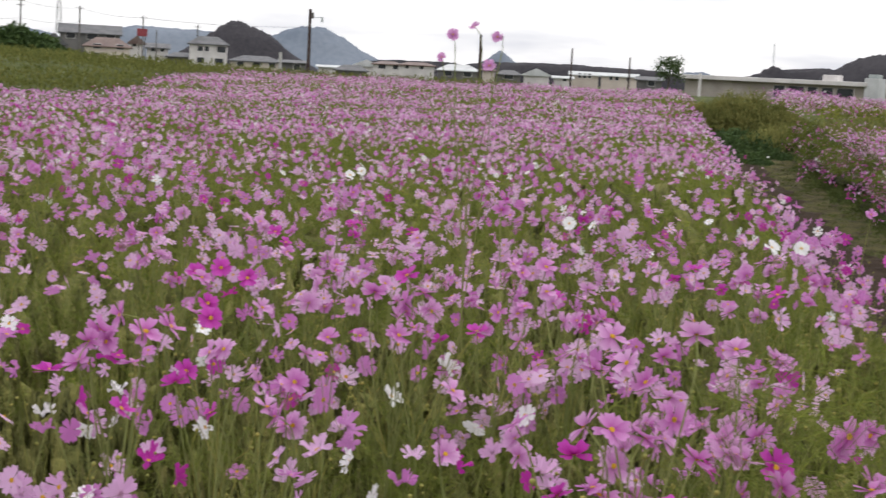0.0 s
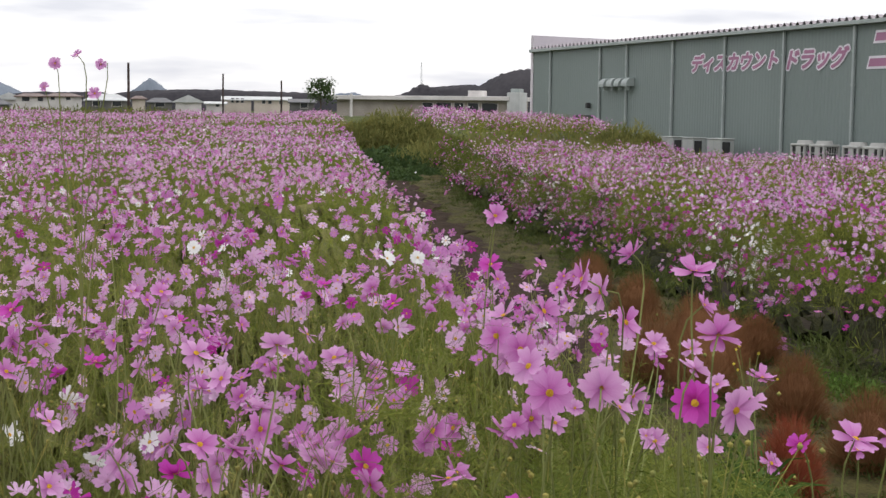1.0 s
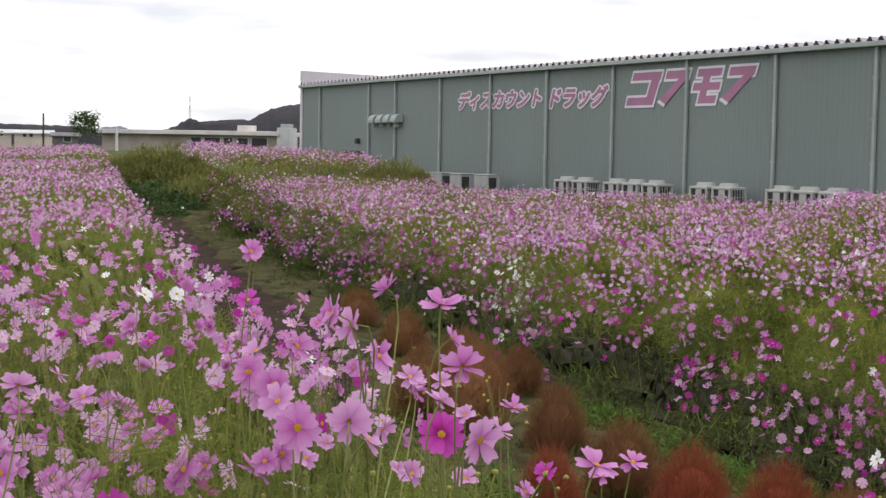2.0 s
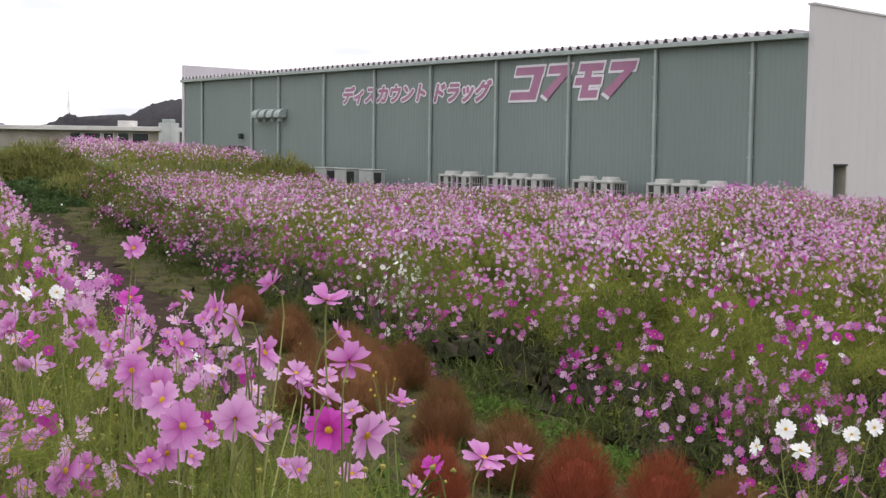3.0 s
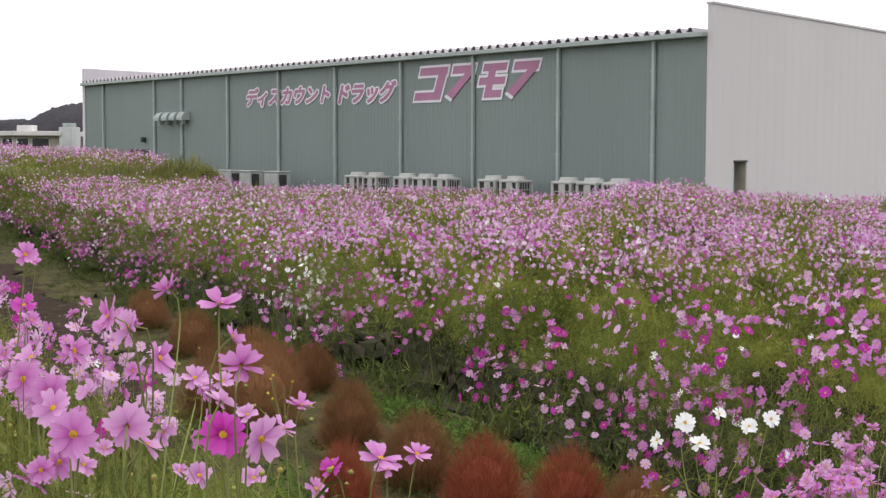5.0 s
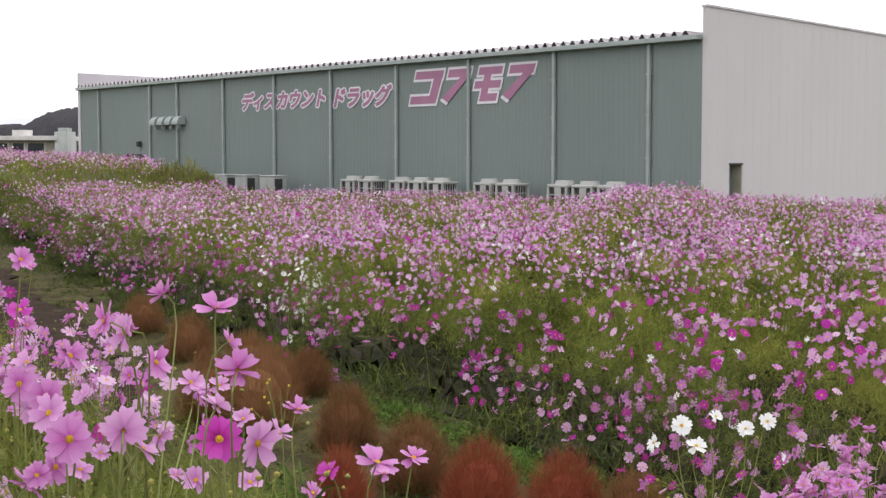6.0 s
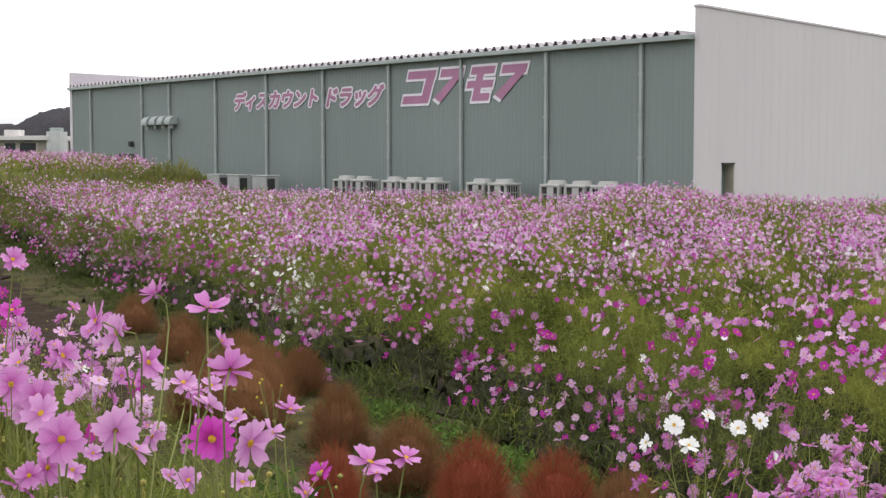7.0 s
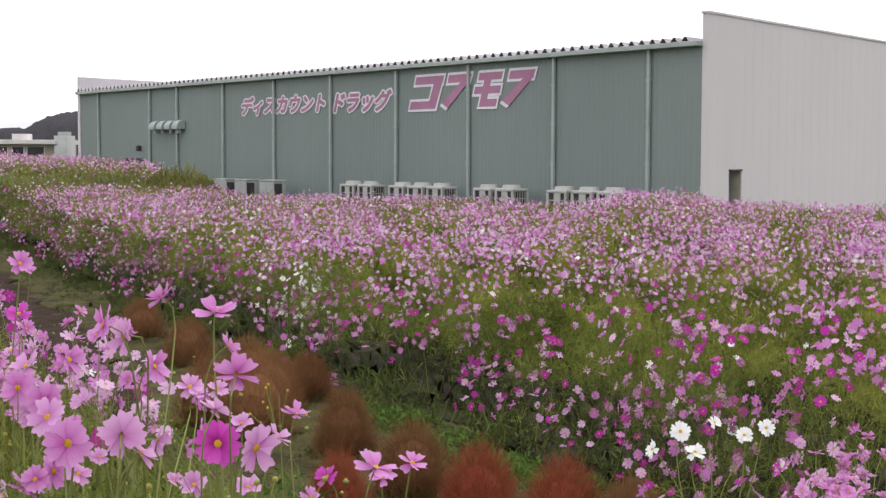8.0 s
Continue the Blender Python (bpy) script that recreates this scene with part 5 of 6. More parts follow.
# ================= kochia =================
def kochia(x, y, wide, high, red, seed):
    ob = thing("kochia_bush", (x, y, float(lie(x, y))), "round fuzzy " + ("dark red" if red else "reddish brown") + " kochia bush by the path", "bush", "kochia bushes along the path")
    r = np.random.default_rng(seed)
    n = 10000
    d = r.normal(size=(n, 3))
    d /= np.linalg.norm(d, axis=1, keepdims=True)
    d[:, 2] = np.abs(d[:, 2]) * 1.15 - 0.15
    c = d * np.array([wide / 2, wide / 2, high * 0.8]) * r.uniform(0.35, 0.95, (n, 1)) + np.array([0, 0, high * 0.1])
    c[:, 2] = np.maximum(c[:, 2], 0.01)
    way = d + np.array([0, 0, 0.75]) + r.normal(0, 0.3, (n, 3))
    v, t = blade_arrays(c, way, r.uniform(0.05, 0.13, n), r.uniform(0.0014, 0.0028, n))
    hang("foliage", tri_mesh("kochia", v, t), M_KOCHIA if red else M_KOCHIA_BROWN, ob)
    bm = add_rod(bmesh.new(), (0, 0, -0.02), (0, 0, high * 0.35), 0.012, 0.008, 6)
    bmesh.ops.create_icosphere(bm, subdivisions=2, radius=1, matrix=Matrix.Translation((0, 0, high * 0.3)) @ Matrix.Diagonal((wide * 0.29, wide * 0.29, high * 0.38, 1)))
    part("twig_core", bm, M_KOCHIA if red else M_KOCHIA_BROWN, ob)


KOCHIA_FEET = []
for k, (x, y, w, h, red) in enumerate(((0.17, 7.96, 0.44, 0.5, True), (0.62, 7.62, 0.44, 0.5, True), (0.95, 7.3, 0.40, 0.47, False), (-0.6, 7.75, 0.34, 0.5, True),
                                       (-0.22, 8.68, 0.46, 0.5, False), (-0.72, 9.84, 0.42, 0.5, False), (-1.45, 11.6, 0.5, 0.55, False), (-1.8, 12.7, 0.5, 0.52, False),
                                       (-1.2, 12.1, 0.42, 0.45, False), (-2.6, 14.2, 0.5, 0.52, False), (-3.5, 16.2, 0.5, 0.5, False), (-1.42, 10.55, 0.56, 0.66, False), (-1.86, 10.9, 0.5, 0.6, False))):
    kochia(x, y, w * 1.12, h * 1.12, red, 100 + k)
    KOCHIA_FEET.append((x, y, 0.38, 0.32, 0.16))
tuft("kochia_weeds", "short green weeds round the kochia bushes", KOCHIA_FEET, M_VERGE, 700, 1.1, 0.010, 0.7)


# ================= single cosmos plants by the path =================
def petal_surface(name, heart, middle, rim):
    """Petal of a single flower: deeper at the heart, paler at the rim, with fine veins along it."""
    m = surface(name, middle, rim, 1.0, 0.6, through_light=0.42)
    nd, lk = m.node_tree.nodes, m.node_tree.links
    for n in [k for k in nd if k.bl_idname in ("ShaderNodeMixRGB", "ShaderNodeMath", "ShaderNodeMapRange")]:
        nd.remove(n)
    co, sep = nd.new("ShaderNodeTexCoord"), nd.new("ShaderNodeSeparateXYZ")
    lk.new(co.outputs["Object"], sep.inputs["Vector"])
    mp, vein = nd.new("ShaderNodeMapping"), nd.new("ShaderNodeTexNoise")
    mp.inputs["Scale"].default_value = (3, 42, 3)
    vein.inputs["Scale"].default_value = 1.6
    lk.new(co.outputs["Object"], mp.inputs["Vector"])
    lk.new(mp.outputs["Vector"], vein.inputs["Vector"])
    who, add, add2 = nd.new("ShaderNodeObjectInfo"), nd.new("ShaderNodeMath"), nd.new("ShaderNodeMath")
    add.operation = add2.operation = "MULTIPLY_ADD"
    add.inputs[1].default_value, add2.inputs[1].default_value = 0.22, 0.16
    lk.new(vein.outputs["Fac"], add.inputs[0])
    lk.new(sep.outputs["X"], add.inputs[2])
    lk.new(who.outputs["Random"], add2.inputs[0])
    lk.new(add.outputs["Value"], add2.inputs[2])
    ramp = nd.new("ShaderNodeValToRGB")
    e = ramp.color_ramp.elements
    e[0].position, e[0].color = 0.22, (*heart, 1)
    e[1].position, e[1].color = 0.66, (*rim, 1)
    k = e.new(0.40)
    k.color = (*middle, 1)
    lk.new(add2.outputs["Value"], ramp.inputs["Fac"])
    lk.new(ramp.outputs["Color"], nd["Principled BSDF"].inputs["Base Color"])
    lk.new(ramp.outputs["Color"], nd["Translucent BSDF"].inputs["Color"])
    return m


SINGLE = {M_PALE.name: petal_surface("single_pale_petal", (0.46, 0.15, 0.39), (0.57, 0.25, 0.52), (0.67, 0.37, 0.62)),
          M_PINK.name: petal_surface("single_pink_petal", (0.41, 0.065, 0.31), (0.53, 0.17, 0.46), (0.62, 0.28, 0.57)),
          M_MAGENTA.name: petal_surface("single_magenta_petal", (0.30, 0.01, 0.16), (0.50, 0.04, 0.37), (0.56, 0.08, 0.46)),
          M_WHITE.name: petal_surface("single_white_petal", (0.76, 0.76, 0.66), (0.84, 0.83, 0.83), (0.87, 0.86, 0.87))}
DISC_V, DISC_T = MODELS[2][0][-9:], MODELS[2][2] - (len(MODELS[2][0]) - 9)
PETAL_MESHES = {}


def petal_mesh(material, cup):
    """One notched, slightly folded petal that lies along +x from the flower's middle."""
    key = (material, cup)
    if key not in PETAL_MESHES:
        v, n = [], 4
        for k in range(n + 1):
            q = k / n
            r = 0.05 + 0.45 * q
            w = (0.026 + 0.134 * math.sin(min(1, q * 1.12) * 1.75) ** 0.9) * (1 - 0.16 * max(0, q - 0.8) / 0.2)
            z = cup * 0.055 * q ** 1.4 - 0.04 * max(0, q - 0.75)
            notch = 0.045 * (q == 1)
            v += [(r, -w, z + 0.02 * q), (r - notch * 0.3 + 0.012 * q, -w * 0.5, z), (r - notch, 0, z + 0.012 * q), (r - notch * 0.3 + 0.012 * q, w * 0.5, z), (r, w, z + 0.02 * q)]
        t = []
        for k in range(n):
            for c in range(4):
                a = 5 * k + c
                t += [(a, a + 5, a + 6), (a, a + 6, a + 1)]
        PETAL_MESHES[key] = tri_mesh("petal", np.array(v), np.array(t))
    return PETAL_MESHES[key]


def blossom(parent, at, normal, size, material, cup, spin):
    """One flower head: the yellow disc, and each petal as a piece of it."""
    turn = Vector(normal).to_track_quat("Z", "Y").to_matrix().to_4x4()
    if "disc" not in PETAL_MESHES:
        PETAL_MESHES["disc"] = tri_mesh("flower_head", DISC_V, DISC_T)
    ob = hang("flower_head", PETAL_MESHES["disc"], M_DISC, parent)
    ob.matrix_basis = Matrix.Translation(at) @ turn @ pose(0, 0, 0, 0, 0, spin) @ Matrix.Diagonal((size, size, size, 1))
    mat_ = SINGLE[material.name]
    me = petal_mesh(mat_.name, round(cup * 2) / 2)
    for k in range(8):
        p = hang("petal", me, mat_, ob)
        wag = math.sin(spin + 5.1 * k)
        p.matrix_basis = pose(0, 0, 0.006 * (k % 2), 20 * wag, -17 * math.cos(spin * 1.7 + 3.7 * k), 45 * k + 6 * wag)
    return ob


def stalk(points, r0, r1, sides=5):
    """A thin tapered stem swept along some points, in one piece."""
    bm = bmesh.new()
    fine = []
    n = len(points)
    for k in range(n - 1):
        a, b = points[k], points[k + 1]
        before, after = points[max(0, k - 1)], points[min(n - 1, k + 2)]
        for q in (0, 0.34, 0.67):
            fine.append(0.5 * ((2 * a) + (b - before) * q + (2 * before - 5 * a + 4 * b - after) * q * q + (3 * a - before - 3 * b + after) * q ** 3))
    fine.append(points[-1])
    rings = []
    for k, c in enumerate(fine):
        way = (fine[min(k + 1, len(fine) - 1)] - fine[max(k - 1, 0)]).normalized()
        m = way.to_track_quat("Z", "Y").to_matrix()
        r = r0 + (r1 - r0) * k / (len(fine) - 1)
        rings.append([bm.verts.new(c + m @ Vector((r * math.cos(6.2832 * j / sides), r * math.sin(6.2832 * j / sides), 0))) for j in range(sides)])
    for a, b in zip(rings[:-1], rings[1:]):
        for j in range(sides):
            bm.faces.new((a[j], a[(j + 1) % sides], b[(j + 1) % sides], b[j]))
    bm.faces.new(rings[-1])
    return bm


def cosmos_plant(foot, heads, label, leaves=260, buds=3, seed=0, group="cosmos plants beside the path"):
    """heads: place, facing, width, material, cup; all in metres from the plant's foot."""
    r = np.random.default_rng(seed)
    ob = thing("cosmos_plant", foot, label, "flower", group)
    top = Vector((np.mean([h[0][0] for h in heads]) * 0.5, np.mean([h[0][1] for h in heads]) * 0.5, max(0.5, min(h[0][2] for h in heads) * 0.72)))
    part("stem", stalk([Vector((0, 0, -0.02)), top * 0.5 + Vector((0.02, 0, 0)), top], 0.004, 0.003), M_STEM, ob)
    for place_, facing, size, material, cup in heads:
        h, nrm = Vector(place_), Vector(facing).normalized()
        neck = h - nrm * 0.05 - Vector((0, 0, 0.04))
        a = top * r.uniform(0.7, 1.0)
        mid = a.lerp(neck, 0.55) + Vector((r.normal(0, 0.02), r.normal(0, 0.02), 0.015))
        part("flower_stalk", stalk([a, mid, neck, h - nrm * 0.002], 0.0026, 0.0016), M_STEM, ob)
        blossom(ob, h, nrm, size, material, cup, r.uniform(0, 360))
    for k in range(buds):
        a = top + Vector((r.normal(0, 0.05), r.normal(0, 0.05), 0))
        b = a + Vector((r.normal(0, 0.12), r.normal(0, 0.10), r.uniform(0.1, 0.36)))
        bm = stalk([top * 0.95, a.lerp(b, 0.5) + Vector((0, 0, 0.02)), b], 0.0013, 0.001)
        bmesh.ops.create_icosphere(bm, subdivisions=1, radius=0.0065, matrix=Matrix.Translation(b))
        part("bud", bm, M_BUD, ob, "round yellow-green flower bud")
    n = leaves * 2 // 6
    hgt = r.uniform(0.35, 1.05, n)
    c = np.outer(hgt, np.array(top)) + r.normal(0, 0.11, (n, 3))
    c = np.repeat(c, 6, 0) + r.normal(0, 0.012, (n * 6, 3))
    way = np.repeat(r.normal(0, 1, (n, 3)), 6, 0) + r.normal(0, 0.6, (n * 6, 3)) + np.array([0, 0, 0.4])
    v, t = blade_arrays(c, way, r.uniform(0.05, 0.12, n * 6), np.full(n * 6, 0.0015), True)
    hang("leaves", tri_mesh("leaves", v, t), M_LEAF_DARK if leaves > 400 else M_LEAF, ob)
    return ob


FACE, UP, AWAY = (0.15, -1, 0.3), (0.05, -0.12, 1), (0.1, 0.75, 0.7)


def hero(foot, label, heads, **more):
    x, y = foot
    g = float(lie(x, y))
    cosmos_plant((x, y, g), [((a - x, b - y, c - g), f, w, m, k) for a, b, c, f, w, m, k in heads], label, **more)


hero((-0.40, 2.62), "tall cosmos plant with pink and deep magenta flowers", [
    (-0.38, 2.33, 1.63, (0.2, -1, 0.4), 0.078, M_MAGENTA, 1.0), (-0.33, 2.2, 1.765, AWAY, 0.076, M_PINK, 1.0),
    (-0.41, 2.49, 1.83, UP, 0.078, M_PINK, 2.6), (-0.30, 2.2, 1.65, (0.5, -0.5, -0.1), 0.076, M_PALE, 2.0),
    (-0.37, 2.25, 1.70, (0.3, 0.3, 0.6), 0.06, M_PALE, 2.0)], leaves=1300, buds=11, seed=1)
hero((-0.66, 2.85), "tall cosmos plant with pink flowers and many buds", [
    (-0.68, 3.37, 1.77, (-0.6, 0.1, 0.7), 0.075, M_PINK, 3.0), (-0.62, 2.55, 1.80, (-0.8, -0.35, 0.3), 0.075, M_PINK, 2.0),
    (-0.60, 2.62, 1.77, (-0.6, -0.5, 0.1), 0.07, M_PALE, 2.0), (-0.62, 2.99, 1.66, (0.7, -0.4, 0.3), 0.075, M_PINK, 1.5),
    (-0.68, 3.72, 1.50, (0.1, -0.6, 0.7), 0.075, M_PALE, 1.5), (-0.73, 4.1, 1.42, UP, 0.07, M_PALE, 2.0)], leaves=1300, buds=12, seed=2)
hero((-0.58, 2.42), "cosmos plant with large pale pink flowers", [
    (-0.60, 2.23, 1.65, (0.1, -1, 0.1), 0.078, M_PINK, 0.8), (-0.52, 2.25, 1.66, (-0.1, 0.9, 0.3), 0.078, M_PALE, 1.2),
    (-0.50, 2.3, 1.62, (0.6, 0.1, 0.5), 0.06, M_PALE, 2.0), (-0.68, 2.4, 1.66, (-0.3, -0.7, 0.5), 0.07, M_PALE, 1.0)], leaves=1100, buds=7, seed=3)
hero((-0.88, 3.0), "cosmos plant crowded with pink flowers", [
    (-0.79, 2.95, 1.68, (0.7, -0.3, 0.4), 0.075, M_PINK, 2.0), (-0.87, 2.92, 1.67, (-0.3, -0.4, 0.8), 0.075, M_PALE, 2.2),
    (-0.86, 2.83, 1.64, (-0.1, -1, 0.2), 0.075, M_PINK, 1.0), (-0.80, 2.8, 1.62, (0.2, -0.9, 0.2), 0.075, M_PINK, 1.2),
    (-0.84, 2.86, 1.58, (0.3, -0.7, 0.6), 0.07, M_PALE, 1.4)], leaves=1000, buds=7, seed=4)
hero((-1.12, 3.75), "tall single pink cosmos flower beside the path", [
    (-1.09, 3.62, 1.83, (0.35, -0.8, 0.7), 0.066, M_PINK, 1.8), (-1.21, 4.0, 1.66, (0, -0.5, 0.8), 0.07, M_MAGENTA, 1.5),
    (-1.16, 3.9, 1.63, (0.5, -0.5, 0.5), 0.05, M_PINK, 2.5)], leaves=500, buds=4, seed=5)
hero((-0.42, 3.7), "cosmos plant with a pink side flower", [
    (-0.39, 3.61, 1.45, (0.3, -0.2, 0.9), 0.075, M_PINK, 3.0), (-0.67, 3.72, 1.24, (0, -0.6, 0.5), 0.075, M_PALE, 2.0),
    (-0.53, 3.74, 1.23, (0.2, -0.5, 0.8), 0.075, M_PALE, 2.0), (-0.39, 4.0, 1.14, (0.5, -0.5, 0.6), 0.07, M_PINK, 1.5)], leaves=700, buds=5, seed=6)
hero((-0.10, 2.9), "cosmos plant with open pink flowers low by the path", [
    (-0.13, 2.52, 1.55, (0.4, -0.1, 0.9), 0.08, M_PINK, 1.0), (-0.07, 2.7, 1.52, (0.3, -0.45, 0.9), 0.06, M_PINK, 1.0),
    (-0.13, 2.75, 1.48, (0, -0.4, 0.9), 0.05, M_PINK, 2.0), (-0.24, 2.8, 1.47, (-0.4, -0.5, 0.6), 0.05, M_MAGENTA, 2.0)], leaves=420, buds=4, seed=7)
hero((-0.42, 2.75), "cosmos plant with small pink flowers turned aside", [
    (-0.405, 2.6, 1.757, (0.8, -0.1, 0.5), 0.05, M_PINK, 3.0), (-0.44, 2.7, 1.659, (0.3, -0.5, 0.7), 0.045, M_PALE, 1.6),
    (-0.303, 2.5, 1.608, (0.5, -0.2, 0.8), 0.052, M_PALE, 2.2), (-0.365, 2.5, 1.632, (0.1, -0.5, 0.8), 0.042, M_PALE, 1.8)], leaves=500, buds=8, seed=10)
hero((-0.66, 2.62), "cosmos plant with half-closed pale flowers", [
    (-0.671, 2.6, 1.654, (-0.5, -0.4, 0.6), 0.046, M_PALE, 4.0), (-0.633, 2.8, 1.662, (-0.3, -0.8, 0.3), 0.036, M_PINK, 3.0),
    (-0.504, 2.45, 1.611, (0.5, -0.3, -0.2), 0.052, M_PALE, 2.4), (-0.618, 2.5, 1.571, (0.2, -0.7, 0.5), 0.034, M_PALE, 2.4)], leaves=500, buds=8, seed=11)
hero((-0.68, 2.6), "low cosmos plant with pale pink flowers", [
    (-0.642, 2.45, 1.552, (0.3, -0.6, 0.8), 0.048, M_PALE, 1.2), (-0.717, 2.45, 1.542, (0.0, -0.9, 0.4), 0.05, M_PINK, 1.2),
    (-0.505, 2.6, 1.508, (0.4, -0.3, 0.7), 0.034, M_PALE, 2.0), (-0.823, 3.1, 1.515, (-0.2, -0.7, 0.6), 0.05, M_PINK, 1.6)], leaves=500, buds=5, seed=12)
hero((0.92, 5.0), "white cosmos plant at the foot of the bed", [
    (0.80, 4.91, 1.16, FACE, 0.075, M_WHITE, 1.0), (0.85, 4.9, 1.09, (0.1, -0.6, 0.8), 0.075, M_WHITE, 1.0), (0.71, 4.95, 1.09, (-0.9, -0.3, 0.3), 0.07, M_WHITE, 1.2),
    (1.02, 4.9, 1.15, (-0.2, -0.8, 0.5), 0.06, M_WHITE, 1.5), (1.09, 4.88, 1.18, FACE, 0.062, M_WHITE, 1.2), (0.92, 4.92, 1.19, (0.2, -0.6, 0.7), 0.05, M_WHITE, 1.5)],
    leaves=900, buds=5, seed=8)
hero((-2.78, 4.33), "very tall cosmos plant standing above the others", [
    (-2.84, 4.27, 2.25, (0.3, -0.8, 0.1), 0.045, M_PALE, 2.6), (-2.78, 4.31, 2.28, (-0.3, -0.5, 0.6), 0.042, M_PALE, 3.2), (-2.71, 4.35, 2.25, (0.1, -1, 0.1), 0.042, M_PALE, 1.4),
    (-2.87, 4.25, 2.17, (0.2, -0.8, 0.4), 0.034, M_PALE, 3.0), (-2.73, 4.34, 2.15, (0.2, -0.8, 0.3), 0.048, M_PALE, 2.0)], leaves=300, buds=5, seed=9)


def scatter_plants():
    """More single plants along the field's edge: a few grown ones, then copies of them."""
    r = np.random.default_rng(21)
    first = []
    for k in range(9):
        mats = [(M_PINK, M_PALE), (M_PALE, M_PINK), (M_PINK, M_MAGENTA), (M_PALE, M_MAGENTA), (M_PINK, M_PALE), (M_PALE, M_PALE)][k % 6]
        heads = []
        for j in range(3 + k % 4):
            a = r.uniform(0, 6.28)
            heads.append(((0.16 * math.cos(a) * r.uniform(0.3, 1), 0.16 * math.sin(a) * r.uniform(0.3, 1), 1.30 + r.normal(0, 0.09)),
                          (r.normal(0, 0.7), r.normal(0, 0.7), r.uniform(0.1, 1)), r.uniform(0.062, 0.08), mats[int(r.uniform() < 0.3)], r.uniform(0.6, 2.6)))
        words = {"petal_pink": "pink", "petal_pale_pink": "pale pink", "petal_magenta": "magenta", "petal_white": "white"}
        first.append((heads, "feathery cosmos plant with " + words[mats[0].name] + " flowers"))
    made, n = [], 0
    while n < 62:
        y = r.uniform(2.3, 8.0)
        az = r.uniform(7, 52)
        x = -math.tan(radians(az)) * y
        if x > edge_left(y) - 0.05 or math.hypot(x, y) < 2.2 or (x > -0.85 and y < 4.4):
            continue
        k = n % 9
        at = pose(x, y, float(lie(x, y)) + r.normal(-0.03, 0.07) + 0.1 * float(smooth(6, 2.4, y)), r.normal(0, 4), r.normal(0, 4), r.uniform(0, 360))
        if n < 9:
            made.append(cosmos_plant((x, y, float(lie(x, y))), first[k][0], first[k][1], leaves=300, buds=3, seed=50 + k, group="cosmos plants in the field"))
        else:
            copy_thing(made[k], at)
        n += 1
    for k in range(14):
        az, far = r.uniform(18.5, 30), r.uniform(2.35, 3.4)
        x, y = bearing(az, far)
        copy_thing(made[k % 9], pose(x, y, float(lie(x, y)) + 0.12 + r.normal(0, 0.05), r.normal(0, 4), r.normal(0, 4), r.uniform(0, 360)))
    heads = []
    for j in range(15):
        a, q = r.uniform(0, 6.28), r.uniform(0.05, 0.2)
        heads.append(((q * math.cos(a), q * math.sin(a), 1.06 - 0.9 * q * r.uniform(0, 1.2)), (r.normal(-0.2, 0.5), r.normal(-0.5, 0.5), r.uniform(0.2, 1)),
                      r.uniform(0.046, 0.058), (M_PINK, M_PINK, M_PALE)[j % 3], r.uniform(0.6, 2.4)))
    full = cosmos_plant((1.2, 4.6, 0), heads, "cosmos plant crowded with small pink flowers", leaves=300, buds=3, seed=91, group="crowded cosmos plants at the bed's corner")
    for x, y in ((1.3, 4.75), (1.42, 4.6), (1.5, 4.85), (1.35, 5.05), (1.25, 4.4), (1.1, 4.42), (1.6, 4.65)):
        copy_thing(full, pose(x, y, r.normal(0.0, 0.05), r.normal(0, 5), r.normal(0, 5), r.uniform(0, 360)))


scatter_plants()

WHITE_SPOTS = [(-2.86, 5.3, 1.53), (-3.16, 6.17, 1.44), (-1.88, 4.95, 1.56), (-1.88, 5.3, 1.53), (-5.43, 7.2, 1.43), (-4.89, 6.6, 1.53),
               (-5.29, 7.29, 1.5), (-5.06, 9.99, 1.12)]
for k, (x, y, z) in enumerate(WHITE_SPOTS):
    hero((x + 0.05, y + 0.1), "white cosmos flower among the pink ones", [(x, y, z, ((0.45, -0.9, 0.4), (-0.5, -0.5, 0.7), (0.7, -0.4, 0.5))[k % 3], 0.06, M_WHITE, 1.6 + 0.5 * (k % 3))], leaves=120, buds=1, seed=200 + k, group="white cosmos plants")
DEEP_SPOTS = [(-2.8, 3.0, 1.41), (-3.13, 3.37, 1.37), (-2.37, 3.32, 1.55), (-3.35, 3.83, 1.38), (-2.85, 2.96, 1.26), (-1.76, 4.69, 1.43), (-3.25, 3.57, 1.45)]
for k, (x, y, z) in enumerate(DEEP_SPOTS):
    hero((x + 0.03, y + 0.1), "deep magenta cosmos flower among paler ones", [(x, y, z, ((0.5, -0.8, 0.5), (0.9, -0.2, 0.4), (-0.2, -0.6, 0.9))[k % 3], 0.07, M_MAGENTA, 1.2 + 0.5 * (k % 3))], leaves=120, buds=1, seed=300 + k, group="magenta cosmos plants")
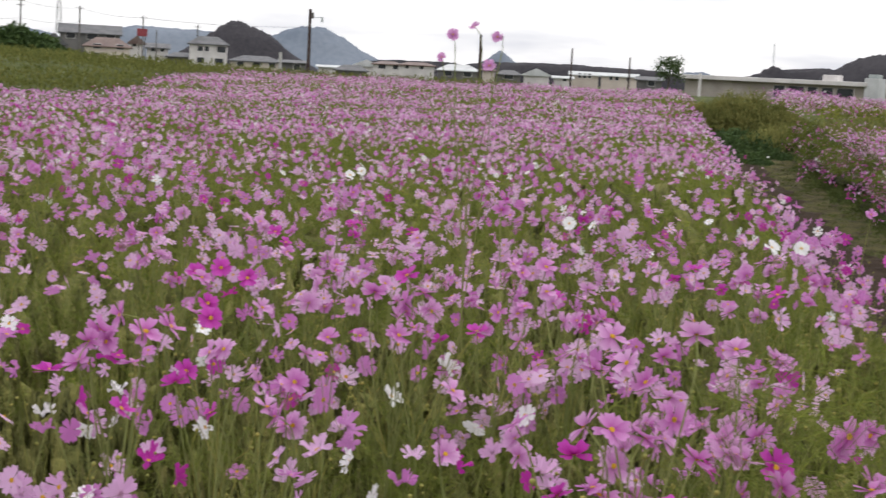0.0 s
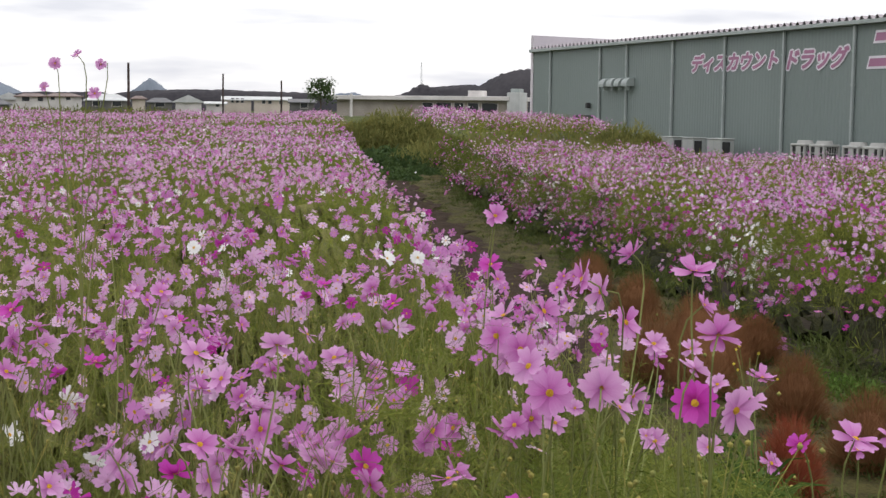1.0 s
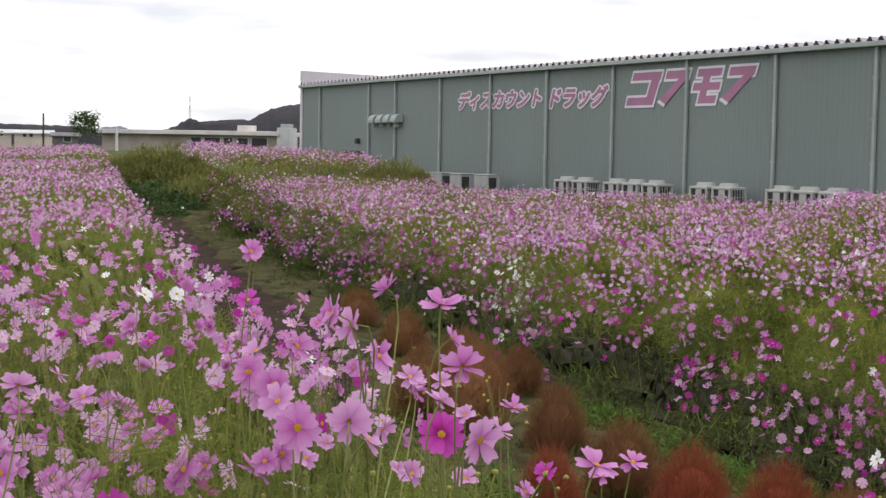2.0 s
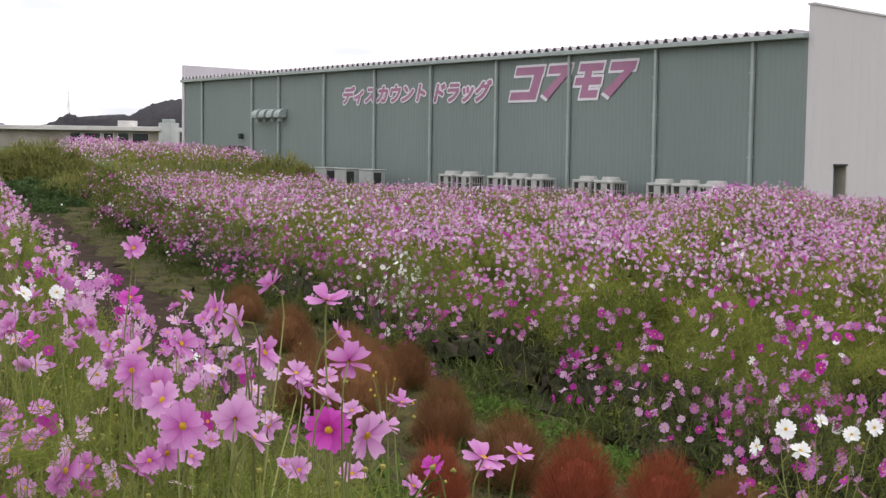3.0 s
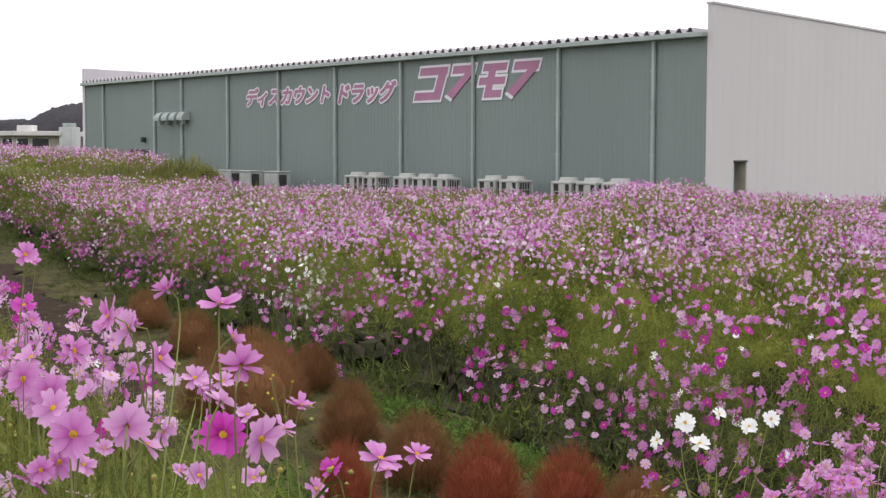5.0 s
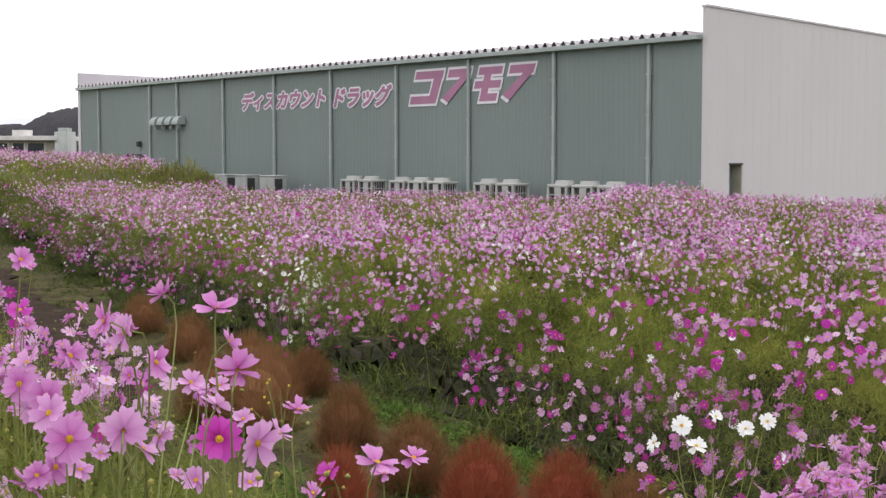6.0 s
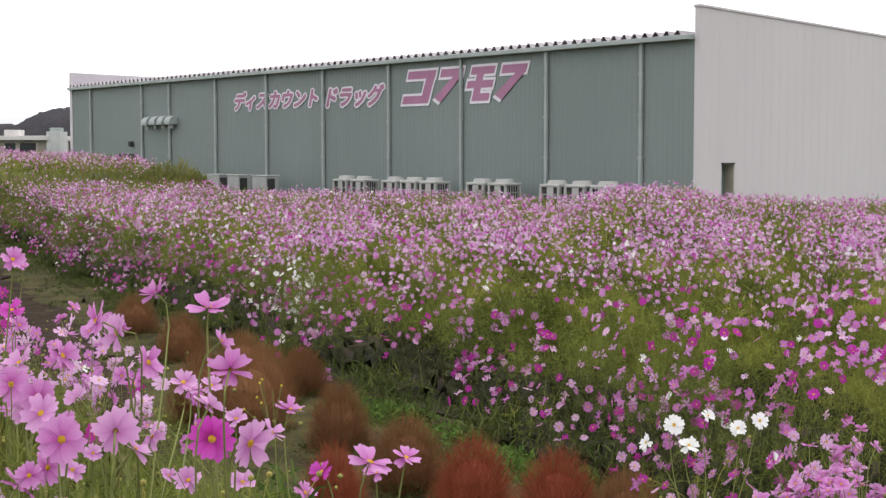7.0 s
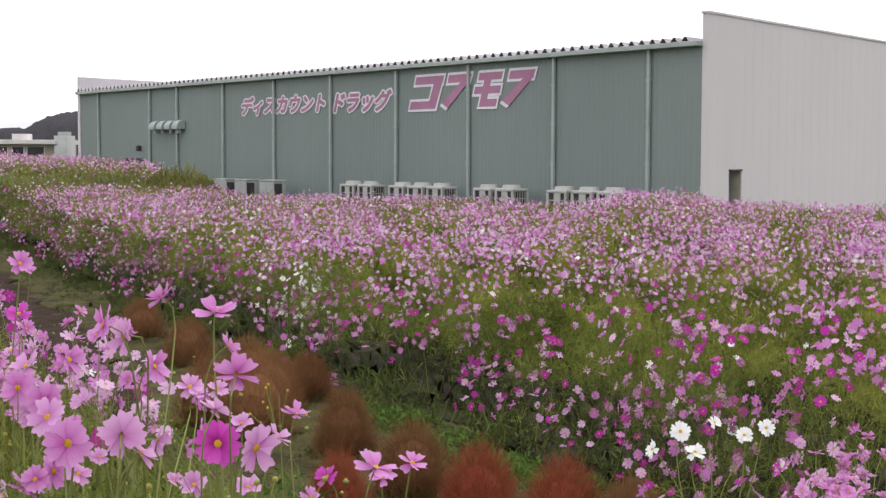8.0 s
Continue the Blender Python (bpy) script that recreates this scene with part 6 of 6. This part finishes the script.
# drifts of white flowers on the side of the bed
WHITE_HEAD = tri_mesh("white_flower", MODELS[1][0], np.concatenate([MODELS[1][1], MODELS[1][2]]), np.repeat((0, 1), (len(MODELS[1][1]), len(MODELS[1][2]))))
for k, (x, y, n, spread) in enumerate(((-1.62, 14.7, 40, 0.2), (-2.5, 18.7, 14, 0.45), (-4.4, 23.5, 26, 0.6), (-8.6, 31.0, 30, 0.9))):
    r = np.random.default_rng(400 + k)
    ob = thing("cosmos_plant", (x, y, float(lie(x, y))), "white cosmos plant leaning out of the bed", "flower", "white cosmos plants")
    for j in range(n):
        at = Vector((r.normal(0, spread), r.normal(0, spread), r.uniform(0.45, 1.0)))
        w = r.uniform(0.045, 0.06)
        turn = Vector((r.normal(-0.3, 0.5), r.normal(-0.7, 0.4), r.uniform(0.1, 1))).to_track_quat("Z", "Y").to_matrix().to_4x4()
        hang("flower_head", WHITE_HEAD, [M_WHITE, M_DISC], ob).matrix_basis = Matrix.Translation(at) @ turn @ Matrix.Diagonal((w, w, w, 1))
        part("stem", stalk([Vector((at.x * 0.85, at.y * 0.85, at.z * 0.55)), at * 0.92 + Vector((0, 0, -0.1)), at], 0.002, 0.0015, 3), M_STEM, ob)


def wildflower(x, y, z):
    """A thin branched stem with small yellow heads."""
    g = float(lie(x, y))
    ob = thing("yellow_wildflower", (x, y, g), "thin wildflower stem with small yellow heads", "flower")
    part("stem", stalk([Vector((0, 0.05, 0)), Vector((0.02, 0, (z - g) * 0.6)), Vector((0, 0, z - g))], 0.002, 0.001), M_STEM, ob)
    r = np.random.default_rng(5)
    for k in range(7):
        b = Vector((r.normal(0, 0.035), r.normal(0, 0.03), z - g + r.normal(0, 0.035)))
        twig = part("twig", stalk([Vector((0, 0, z - g - 0.12)), b.lerp(Vector((0, 0, z - g - 0.1)), 0.5), b], 0.001, 0.0008, 3), M_STEM, ob)
        bm = bmesh.new()
        bmesh.ops.create_icosphere(bm, subdivisions=1, radius=0.0034, matrix=Matrix.Translation(b))
        part("yellow_head", bm, M_YELLOW, twig)


wildflower(-0.36, 3.0, 1.60)
